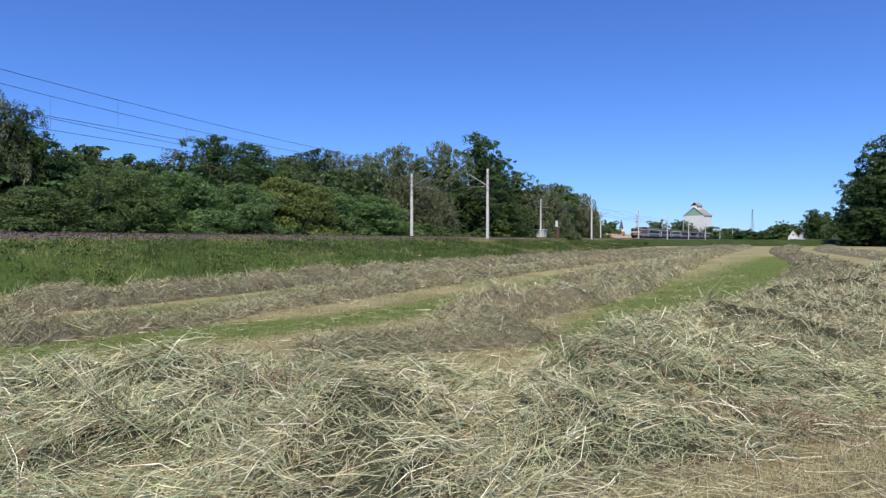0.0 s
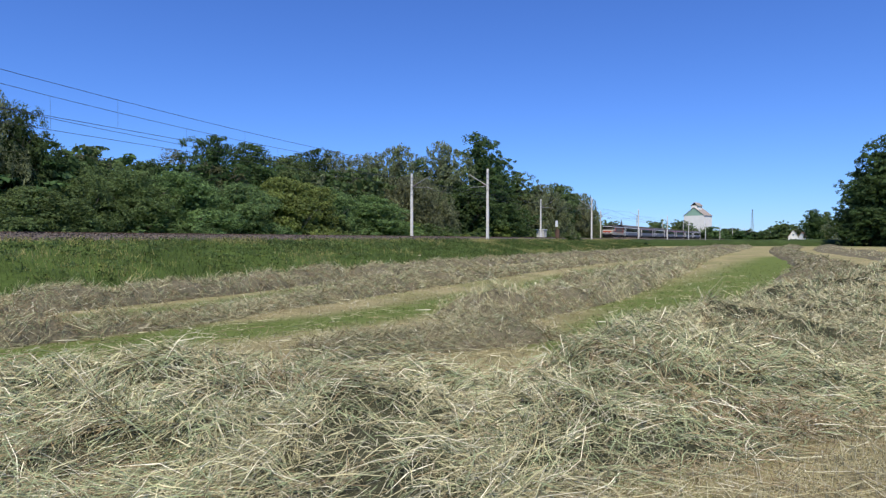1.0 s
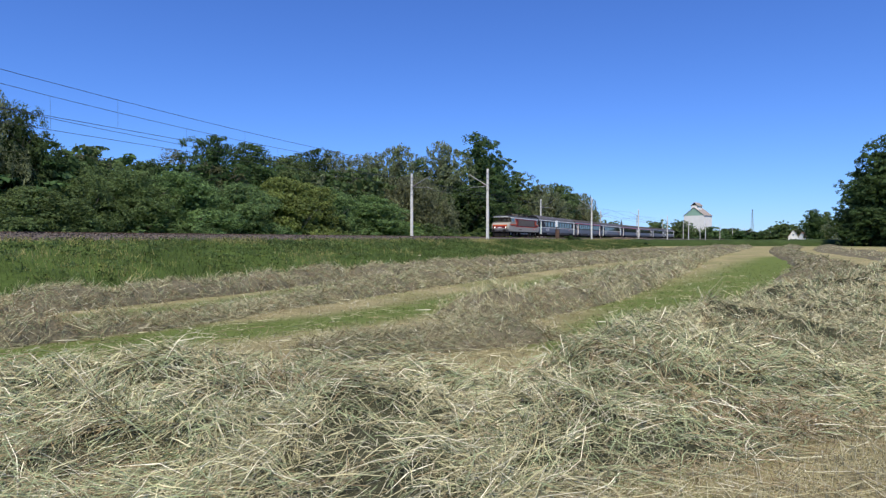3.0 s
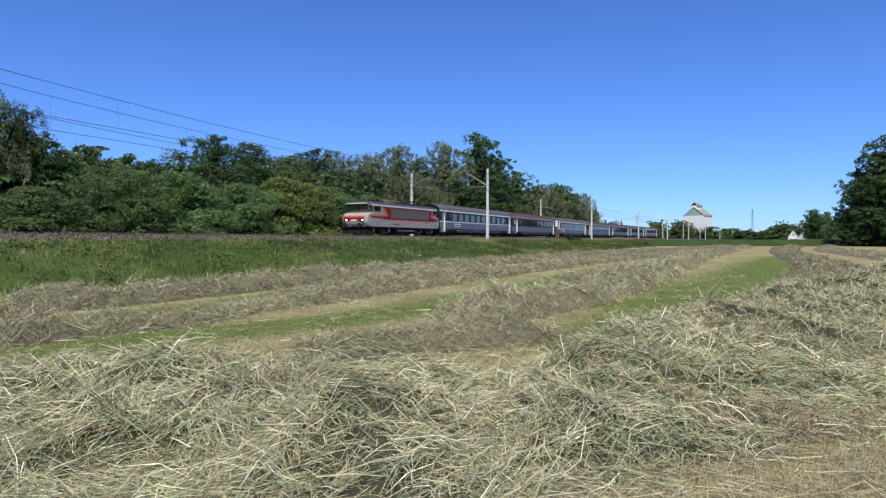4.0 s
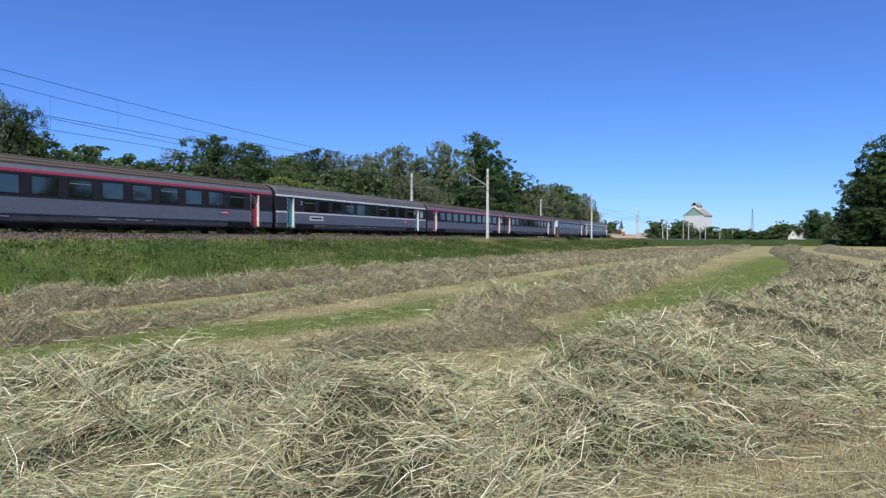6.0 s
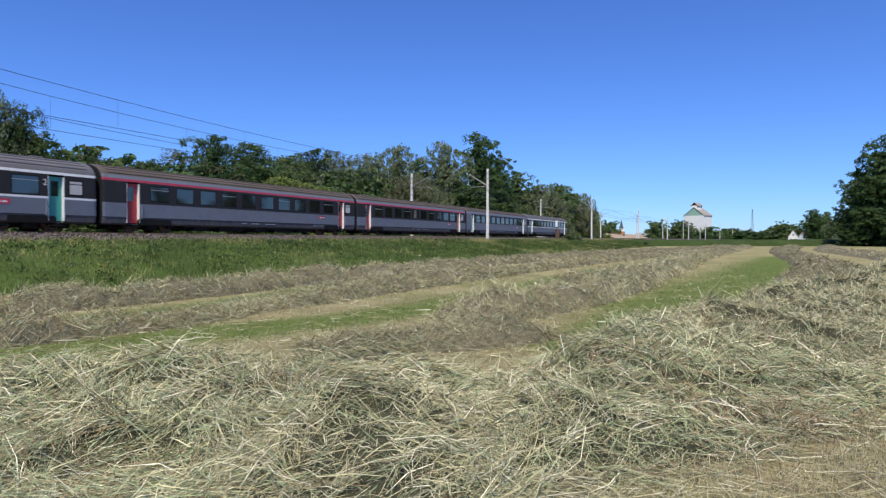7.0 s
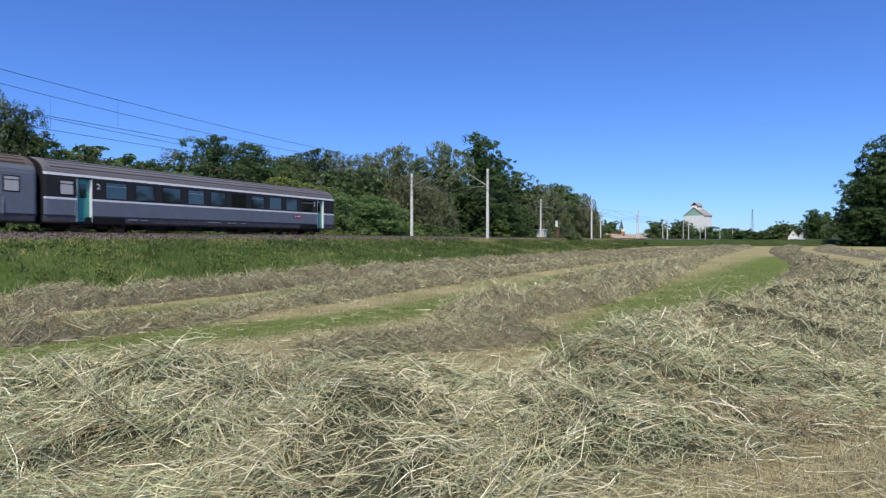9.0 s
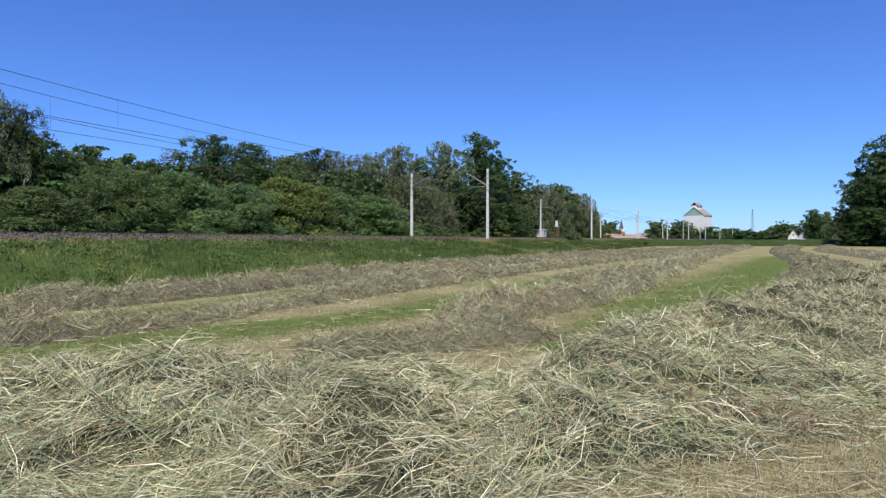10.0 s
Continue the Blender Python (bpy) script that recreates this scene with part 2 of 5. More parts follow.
# ---- the line of the railway ----
# s runs along the track away from the foot of the camera's perpendicular; q is the distance across from the camera
HEADING = 0.44118
BEND_FROM, BEND = 100.0, 0.00032
SIDE = 32.95                  # near flank of the train
NEAR, FAR = SIDE + 1.41 - 3.75, SIDE + 1.41      # centre lines; the train runs on the farther track
RAIL = EYE + 0.3626           # top of rail
AX, AY = math.sin(HEADING), math.cos(HEADING)


def along(s, q, z=0.0):
    e = max(s - BEND_FROM, 0.0)
    q = q - 0.5 * BEND * e * e
    return Vector((-AY * q + AX * s, AX * q + AY * s, z))


def bearing(s):
    """Angle of the track's direction at s, counter-clockwise from +X."""
    a, b = along(s - 1, NEAR), along(s + 1, NEAR)
    return math.atan2(b.y - a.y, b.x - a.x)


def track_pose(s, q, z=0.0):
    p = along(s, q, z)
    return Matrix.Translation(p) @ Matrix.Rotation(bearing(s), 4, "Z")


def sweep(profile, stations, zf=None):
    """A sheet of (q, z) profile points along the track."""
    m = Mesh()
    rings = [[along(s, q, z if zf is None else zf(s, q, z)) for q, z in profile] for s in stations]
    return m.loft(rings, caps=False, closed=False)


rnd = random.Random(4)
rng = np.random.default_rng(11)


# ---- ground ----
# windrow centre lines on the field, and the greener lanes between them
# each point: x, y, reach of the heap on its near and far side, height
WINDROWS = {
    "edge": [(-13.4, 7.6, 0.8, 0.8, 0.42), (-10.4, 11.8, 0.8, 0.8, 0.44), (-8.9, 14.3, 0.8, 0.8, 0.42), (-7.9, 16.4, 0.8, 0.8, 0.40), (-6.0, 20.0, 0.8, 0.8, 0.42), (-4.7, 23.5, 0.9, 0.9, 0.42),
             (-0.2, 33.5, 0.9, 0.9, 0.42), (10.5, 53, 0.9, 0.9, 0.42), (27, 81, 1.0, 1.0, 0.42), (62, 135, 1.0, 1.0, 0.42)],
    "second": [(-10.4, 6.6, 0.9, 0.9, 0.45), (-7.3, 9.5, 0.85, 0.85, 0.46), (-6.0, 10.6, 0.6, 0.6, 0.27), (-5.0, 12.0, 0.5, 0.5, 0.18), (-4.5, 13.8, 0.5, 0.5, 0.17), (-3.5, 16.0, 0.7, 0.7, 0.24),
               (-2.6, 18.2, 0.8, 0.8, 0.30), (-0.9, 21.8, 0.85, 0.85, 0.36), (0.8, 25, 0.8, 0.8, 0.36), (8.8, 40, 0.8, 0.8, 0.36), (30, 76, 0.9, 0.9, 0.36)],
    "third": [(0.0, 12.7, 0.7, 0.6, 0.58), (1.1, 13.3, 0.95, 0.8, 0.52), (2.3, 14.6, 0.95, 0.9, 0.45), (4.6, 18.6, 1.0, 0.9, 0.52), (10.2, 30, 1.1, 1.0, 0.52), (25, 60, 1.1, 1.0, 0.5), (60, 125, 1.1, 1.0, 0.5)],
    "front": [(-9.0, 5.4, 2.4, 1.2, 0.40), (-4.6, 6.0, 2.5, 1.0, 0.25), (-3.4, 6.1, 2.6, 0.9, 0.30), (-2.1, 6.1, 2.7, 0.9, 0.38), (-1.0, 6.0, 2.6, 0.9, 0.38), (-0.4, 5.8, 2.4, 0.9, 0.36),
              (0.2, 5.85, 2.1, 0.9, 0.36), (0.9, 5.9, 1.7, 0.9, 0.35), (1.5, 6.3, 1.7, 0.9, 0.38), (2.1, 7.0, 1.9, 0.9, 0.36), (3.1, 8.6, 2.4, 0.9, 0.37), (4.6, 10.2, 2.6, 1.0, 0.40),
              (7.0, 13.3, 2.8, 1.1, 0.46), (10.5, 17.2, 2.8, 1.1, 0.46), (17.4, 24.5, 2.6, 1.3, 0.46), (37, 49, 2.2, 1.4, 0.45), (60, 80, 2.2, 1.4, 0.45)],
    "right": [(13.6, 24.0, 1.4, 1.0, 0.42), (16.2, 27.5, 1.6, 1.2, 0.45), (21.5, 36, 1.8, 1.3, 0.45), (34, 62, 1.9, 1.4, 0.45), (47, 88, 1.9, 1.4, 0.45), (73, 132, 1.9, 1.4, 0.45)],
    "outer": [(26, 30, 2.2, 2.0, 0.42), (33, 43.5, 2.4, 2.0, 0.42), (43, 64.4, 2.6, 2.2, 0.42), (54, 88, 2.6, 2.2, 0.42), (84, 138, 2.6, 2.2, 0.42)],
    "thin": [(-1.9, 9.0, 0.8, 0.9, 0.13), (-0.4, 9.8, 0.9, 1.0, 0.19), (0.8, 10.5, 1.0, 1.1, 0.22), (1.7, 11.3, 0.7, 0.9, 0.17)],
}
LANES = [([(-7.4, 7.6), (-6.0, 8.7), (-4.6, 10.1), (-3.2, 11.5), (-1.5, 13.2), (0.1, 16.0), (2.6, 20.6), (5.4, 26.6), (9.2, 34.3), (24, 60)], 1.05, 1.0),
         ([(5.6, 15.4), (8.2, 19.2), (11.2, 23.6), (16.4, 32.1), (31.4, 58.0)], 2.4, 1.0),
         ([(-8.2, 11.6), (-6.9, 13.2), (-5.6, 15.6), (-4.4, 18.6), (-2.6, 23.5), (3, 34)], 0.85, 1.0),
         ([(1.9, 9.6), (2.4, 10.6), (3.2, 12.2), (4.4, 14.2)], 0.7, 0.9)]


def smooth_line(pts, step):
    """Points every step metres along a rounded line, with the columns that they carry and the running direction."""
    P = np.array(pts, float)
    P = np.vstack([2 * P[0] - P[1], P, 2 * P[-1] - P[-2]])
    out = []
    for i in range(1, len(P) - 2):
        n = max(int(np.linalg.norm(P[i + 1, :2] - P[i, :2]) / 0.15), 2)
        for t in np.linspace(0, 1, n, endpoint=False):
            a, b, c, d = P[i - 1], P[i], P[i + 1], P[i + 2]
            out.append(0.5 * (2 * b + (c - a) * t + (2 * a - 5 * b + 4 * c - d) * t ** 2 + (3 * b - a - 3 * c + d) * t ** 3))
    out = np.array(out)
    run = np.concatenate([[0], np.cumsum(np.linalg.norm(np.diff(out[:, :2], axis=0), axis=1))])
    k = np.arange(0, run[-1], step)
    row = np.stack([np.interp(k, run, out[:, c]) for c in range(out.shape[1])], 1)
    way = np.gradient(row[:, :2], axis=0)
    way /= np.linalg.norm(way, axis=1)[:, None]
    return row, way


def lattice(x, y, seed):
    """Smooth random field in 0..1."""
    x, y = np.asarray(x, float), np.asarray(y, float)
    xi, yi = np.floor(x), np.floor(y)
    fx, fy = x - xi, y - yi
    fx, fy = fx * fx * (3 - 2 * fx), fy * fy * (3 - 2 * fy)

    def h(a, b):
        v = np.sin(a * 127.1 + b * 311.7 + seed * 74.7) * 43758.5453
        return v - np.floor(v)
    return (h(xi, yi) * (1 - fx) + h(xi + 1, yi) * fx) * (1 - fy) + (h(xi, yi + 1) * (1 - fx) + h(xi + 1, yi + 1) * fx) * fy


def fbm(x, y, seed, octaves=3):
    t, a = 0, 0.5
    for o in range(octaves):
        t = t + a * lattice(x * 2 ** o, y * 2 ** o, seed + o)
        a *= 0.5
    return t / (1 - 0.5 ** octaves)


def ground_z(x, y):
    return 0.05 * (fbm(x * 0.35, y * 0.35, 3) - 0.5) + 0.12 * (fbm(x * 0.05, y * 0.05, 5) - 0.5)


def lane_mask(x, y):
    out = np.zeros(np.shape(x))
    for pts, half, amount in LANES:
        xy, way = smooth_line(pts, 0.4)
        best = np.full(np.shape(x), 1e9)
        for p in xy:
            best = np.minimum(best, (x - p[0]) ** 2 + (y - p[1]) ** 2)
        out = np.maximum(out, amount * np.clip(1.4 - np.sqrt(best) / half, 0, 1))
    return np.clip(out * (0.55 + 1.15 * fbm(x * 0.55, y * 0.8, 8)), 0, 1)


def make_ground():
    ang = np.concatenate([np.linspace(-48, 48, 220), np.linspace(52, 308, 55)])
    rad = np.concatenate([[0.002, 0.6, 1.2], np.geomspace(1.8, 140, 150), np.geomspace(160, 4200, 25)])
    A, R = np.meshgrid(np.radians(ang), rad)
    x, y = np.sin(A) * R + 0.3, np.cos(A) * R - 0.7
    near = np.clip((150 - R) / 100, 0, 1)
    z = ground_z(x, y) * near
    n, k = len(ang), len(rad)
    i, j = np.meshgrid(np.arange(k - 1), np.arange(n), indexing="ij")
    j2 = (j + 1) % n
    quads = np.stack([i * n + j, (i + 1) * n + j, (i + 1) * n + j2, i * n + j2], -1).reshape(-1, 4)[:, ::-1]
    me = quick_mesh("ground", np.stack([x, y, z], -1).reshape(-1, 3), quads, [STUBBLE])
    me.polygons.foreach_set("use_smooth", [True] * len(me.polygons))
    sw = lane_mask(x.ravel(), y.ravel())
    far = np.clip((R.ravel() - 165) / 30, 0, 1)
    sw = np.maximum(sw, 0.45 * np.clip(fbm(x.ravel() * 0.45 + y.ravel() * 0.2, y.ravel() * 0.4, 15) * 3.4 - 1.6, 0, 1))
    sw = np.maximum(sw, far * 0.85)
    at = me.attributes.new("sward", "FLOAT", "POINT")
    at.data.foreach_set("value", sw.astype(np.float32))
    return tagged(new("ground", me), "mown hay meadow of straw stubble with green lanes", "field", kind="structure")


make_ground()

FOOT = 18.6
BANK_Q, BANK_Z = [17.8, 19.0, 21, 23.2, 25.4, 27.0, 27.8], [-0.06, 0.05, 0.45, 0.90, 1.28, 1.50, 1.56]
CREST = 27.7


def bank_z(s, q, z):
    return z + (0.10 * (float(fbm(s * 0.3, q * 0.6, 21)) - 0.5) if 19.2 < q < 27.5 else 0)


STATIONS = [-260, -200, -150, -100, -60, -40, -25] + [i * 2.0 for i in range(-10, 100)] + [200 + i * 10 for i in range(0, 70)] + [950, 1100, 1400]
bank = sweep(list(zip(BANK_Q, BANK_Z)) + [(38.4, 1.56), (41, 1.0), (45, 0.3), (47, -0.06)], STATIONS, bank_z)
tagged(part("embankment", bank, BANK, smooth=True), "long grass-covered railway embankment", "embankment", kind="structure")
ballast = sweep([(27.5, 1.48), (28.1, 1.66), (28.6, 1.84), (29.1, 1.84), (29.4, 1.775), (36.0, 1.775), (37.0, 1.52)], STATIONS, lambda s, q, z: z + (0.04 * (float(fbm(s * 1.5, q * 2, 33)) - 0.5)))
tagged(part("track_bed", ballast, BALLAST, smooth=False), "grey brown stone ballast of a double railway track", "ballast", kind="structure")


def make_rails():
    prof = [(-0.07, 0), (0.07, 0), (0.07, 0.025), (0.012, 0.045), (0.012, 0.13), (0.036, 0.14), (0.036, 0.172), (-0.036, 0.172), (-0.036, 0.14), (-0.012, 0.13), (-0.012, 0.045), (-0.07, 0.025)]
    st = [-260, -100, -40] + [i * 8 for i in range(-3, 80)] + [700, 900, 1100]
    for q0 in (NEAR, FAR):
        tr = thing("railway_track", "rusty steel rails on concrete sleepers in ballast", "track", "railway tracks", "structure")
        for off in (-0.755, 0.755):
            m = Mesh()
            m.loft([[along(s, q0 + off + a, RAIL - 0.172 + b) for a, b in prof] for s in st])
            part("rail", m, RUST, tr)
        m = Mesh()
        s = -30.0
        while s < 260:
            a = bearing(s)
            c = along(s, q0, 0)
            u, w = Vector((math.cos(a), math.sin(a), 0)), Vector((-math.sin(a), math.cos(a), 0))
            ring = []
            for z, hw in ((RAIL - 0.40, 0.14), (RAIL - 0.172, 0.10)):
                ring.append([c + u * i * hw + w * j * 1.25 + Vector((0, 0, z)) for i, j in ((-1, -1), (1, -1), (1, 1), (-1, 1))])
            m.loft(ring)
            s += 0.6
        tagged(part("sleepers", m, CONCRETE, tr), kind="stuff")


make_rails()


# ---- trees ----
def leaves_mesh(name, kind, seed, h, w, count):
    """Crown of small leaf sprays in puffs round uneven limbs; height h, spread w."""
    r = np.random.default_rng(seed)
    low = {"o": 0.04, "w": 0.05, "m": 0.05, "b": 0.0, "y": 0.04, "t": 0.35}[kind]
    nl = {"o": 17, "w": 20, "m": 17, "b": 15, "y": 11, "t": 9}[kind]
    lobes = []
    for i in range(nl):
        a = i * 2.4 + r.uniform(-0.5, 0.5)
        z = low + (0.90 - low) * (i + r.uniform(0, 1)) / nl
        bulge = np.sin(np.pi * np.clip((z - low) / (1.04 - low), 0.02, 1) ** (0.62 if kind not in "by" else 0.5)) ** 0.6
        d = r.uniform(0.35, 0.72) * bulge * w / 2
        lobes.append((d * np.cos(a), d * np.sin(a), z * h, r.uniform(0.36, 0.58) * w / 2 * (0.5 + 0.5 * bulge), r.uniform(0.10, 0.17) * h))
    lobes.append((0, 0, h * 0.86, 0.26 * w / 2, 0.11 * h))
    lobes = np.array(lobes)
    per = {"o": 24, "w": 30, "m": 22, "b": 16, "y": 24, "t": 14}[kind]
    m = count // per
    pickp = lobes[:, 3] ** 1.5
    which = r.choice(len(lobes), m, p=pickp / pickp.sum())
    v = r.normal(size=(m, 3)) + np.array([0, 0, 0.35])
    v /= np.linalg.norm(v, axis=1)[:, None]
    lb = lobes[which]
    C = lb[:, :3] + v * np.stack([lb[:, 3], lb[:, 3], lb[:, 4]], 1) * r.uniform(0.72, 1.04, (m, 1))
    rad = {"o": 0.50, "w": 0.40, "m": 0.46, "b": 0.34, "y": 0.42, "t": 0.40}[kind] * r.uniform(0.6, 1.35, m)
    # leaves of each puff, its upper shell the fullest
    n = m * per
    off = r.normal(size=(n, 3)) + np.array([0, 0, 0.25])
    off /= np.linalg.norm(off, axis=1)[:, None]
    face = off.copy()
    off *= (np.repeat(rad, per) * r.uniform(0.1, 1, n) ** 0.5)[:, None] * np.array([1, 1, 0.7])
    if kind == "w":
        off[:, 2] = np.repeat(rad, per) * (0.5 - 2.6 * r.uniform(0, 1, n) ** 1.3)
        off[:, :2] *= 0.75
    P = np.repeat(C, per, axis=0) + off
    inner = (r.uniform(0, 1, n) < 0.13) & (kind != "t")
    core = np.array([0, 0, h * 0.5])
    P[inner] = core + (P[inner] - core) * r.uniform(0.4, 0.8, (inner.sum(), 1))
    P[:, 2] = np.clip(P[:, 2], 0.01 * h, h)
    normal = face * 0.55 + np.repeat(v, per, axis=0) * 0.55 + np.array([0, 0, 0.15]) + r.normal(size=(n, 3)) * 0.60
    normal /= np.linalg.norm(normal, axis=1)[:, None]
    u = np.cross(normal, r.normal(size=(n, 3)))
    if kind == "w":
        u = np.cross(np.cross(normal, np.array([0, 0, 1.0]) + r.normal(size=(n, 3)) * 0.25), normal)
    u /= np.linalg.norm(u, axis=1)[:, None] + 1e-9
    t = np.cross(normal, u)
    size = {"o": 0.142, "w": 0.160, "m": 0.138, "b": 0.098, "y": 0.102, "t": 0.09}[kind] * (15000 / count) ** (0.4 if kind != "t" else 0)
    L = (size * r.uniform(0.6, 1.4, n) * np.where(inner, 2.4, 1.0))[:, None]
    W = L * (0.66 if kind != "w" else 0.40)
    V = np.stack([P - u * L + t * W, P - u * L * 0.7 - t * W, P + u * L], 1).reshape(-1, 3)
    return quick_mesh(name, V, np.arange(n * 3).reshape(-1, 3), [LEAF[kind]])


def wood_mesh(kind, seed, h, w):
    r = random.Random(seed)
    m = Mesh()
    top = h * (0.82 if kind not in "by" else 0.6)
    rad = h * 0.016 + 0.03
    pts = [(0.02 * h * r.uniform(-1, 1) * i / 5, 0.02 * h * r.uniform(-1, 1) * i / 5, -0.1 + top * i / 5) for i in range(6)]
    m.tube(pts, rad, 7, r1=rad * 0.25)
    for i in range(12 if kind != "t" else 26):
        t = r.uniform(0.22, 0.95)
        z = top * t
        a = r.uniform(0, 6.28)
        ln = w * 0.42 * (1.1 - 0.6 * t) * r.uniform(0.7, 1.1)
        p0 = Vector((0, 0, z))
        p1 = p0 + Vector((math.cos(a) * ln * 0.5, math.sin(a) * ln * 0.5, ln * 0.35))
        p2 = p0 + Vector((math.cos(a + 0.2) * ln, math.sin(a + 0.2) * ln, ln * r.uniform(0.6, 1.0)))
        m.tube([p0, p1, p2], rad * 0.4 * (1.1 - t * 0.6), 5, r1=0.012)
        if kind == "t":
            for k in range(3):
                q = p1.lerp(p2, r.uniform(0.2, 1))
                m.tube([q, q + Vector((r.uniform(-1, 1), r.uniform(-1, 1), r.uniform(0.6, 1.4))) * ln * 0.35], 0.02, 4, r1=0.008)
    return m.mesh("trunk", [BARK], smooth=True)


TREE_NAMES = {"o": ("oak_tree", "dense dark green broadleaf tree behind the railway"),
              "w": ("willow_tree", "grey green willow tree with drooping leaves"),
              "m": ("maple_tree", "mid green broadleaf tree at the wood's edge"),
              "b": ("shrub", "rounded bright green shrub at the foot of the wood"),
              "y": ("yellow_shrub", "yellow green leafy bush at the foot of the wood"),
              "t": ("sparse_tree", "thin half bare tree with fine twigs")}
TREE_BASE = {}


def tree(kind, place, h, w, turn=None, leaves=8200, label=""):
    """A tree of the given height and spread; a few shapes of each kind are shared."""
    shape = rnd.randrange(3)
    w = w * 1.38
    squat = kind in "omw" and h < 1.25 * w
    key = (kind, shape, leaves, squat)
    bh, bw = {"o": (14, 9), "w": (14, 8.5), "m": (12, 8), "b": (6, 6.5), "y": (6, 6), "t": (12, 5)}[kind]
    if squat:
        bh, bw = 9, 9
    if key not in TREE_BASE:
        seed = shape * 7 + ord(kind)
        TREE_BASE[key] = (wood_mesh(kind, seed, bh, bw), leaves_mesh("crown", kind, seed, bh, bw, leaves if kind != "t" else leaves // 5))
    name, lab = TREE_NAMES[kind]
    t = thing(name, label or lab, "shrub" if kind in "by" else "tree", "trees of the wood")
    part("trunk", TREE_BASE[key][0], BARK, t)
    part("crown", TREE_BASE[key][1], LEAF[kind], t)
    t.matrix_basis = Matrix.Translation(place) @ Matrix.Rotation(rnd.uniform(0, 6.28) if turn is None else turn, 4, "Z") @ Matrix.Diagonal((w / bw, w / bw, h / bh, 1))
    return t


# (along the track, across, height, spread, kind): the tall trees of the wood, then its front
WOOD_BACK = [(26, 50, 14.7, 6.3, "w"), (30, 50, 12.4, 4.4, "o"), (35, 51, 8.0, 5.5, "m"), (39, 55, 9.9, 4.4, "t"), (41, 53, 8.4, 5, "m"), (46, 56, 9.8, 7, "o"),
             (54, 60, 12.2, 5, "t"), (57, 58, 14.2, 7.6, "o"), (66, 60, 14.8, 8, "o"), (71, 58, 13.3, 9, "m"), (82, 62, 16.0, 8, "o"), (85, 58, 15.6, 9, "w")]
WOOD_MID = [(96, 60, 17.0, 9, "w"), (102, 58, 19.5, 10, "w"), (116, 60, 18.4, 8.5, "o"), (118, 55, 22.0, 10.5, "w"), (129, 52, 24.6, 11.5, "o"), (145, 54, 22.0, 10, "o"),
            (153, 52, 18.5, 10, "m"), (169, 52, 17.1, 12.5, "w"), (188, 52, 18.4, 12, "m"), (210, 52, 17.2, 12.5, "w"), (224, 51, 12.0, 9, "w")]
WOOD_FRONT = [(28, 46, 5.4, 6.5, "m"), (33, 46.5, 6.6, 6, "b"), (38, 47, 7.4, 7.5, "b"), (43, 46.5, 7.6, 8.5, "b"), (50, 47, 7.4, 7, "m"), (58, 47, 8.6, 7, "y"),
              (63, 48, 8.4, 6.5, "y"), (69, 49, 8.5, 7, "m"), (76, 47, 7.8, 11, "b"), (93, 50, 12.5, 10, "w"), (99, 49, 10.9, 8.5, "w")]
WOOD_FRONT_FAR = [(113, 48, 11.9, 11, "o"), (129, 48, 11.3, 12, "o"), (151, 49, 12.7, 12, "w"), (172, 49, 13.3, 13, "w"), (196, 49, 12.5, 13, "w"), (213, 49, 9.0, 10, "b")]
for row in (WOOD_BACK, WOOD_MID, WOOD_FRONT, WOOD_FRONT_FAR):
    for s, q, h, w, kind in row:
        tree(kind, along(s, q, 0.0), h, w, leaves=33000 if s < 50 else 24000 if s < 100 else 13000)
# undergrowth along the foot of the wood, and trees deeper in it
s = 14.0
while s < 232:
    tree(rnd.choice("bbmy"), along(s, rnd.uniform(44.8, 46.5), 0.2), rnd.uniform(2.4, 4.4), rnd.uniform(3.6, 5.4), leaves=4200)
    s += rnd.uniform(2.6, 4.2) * (1 + s / 150)
s = 6.0
while s < 225:
    tree(rnd.choice("omow"), along(s, rnd.uniform(52, 62), 0.0), rnd.uniform(7.5, 9.0) + s * 0.045, rnd.uniform(8, 11), leaves=3600)
    s += rnd.uniform(4.4, 6.6)


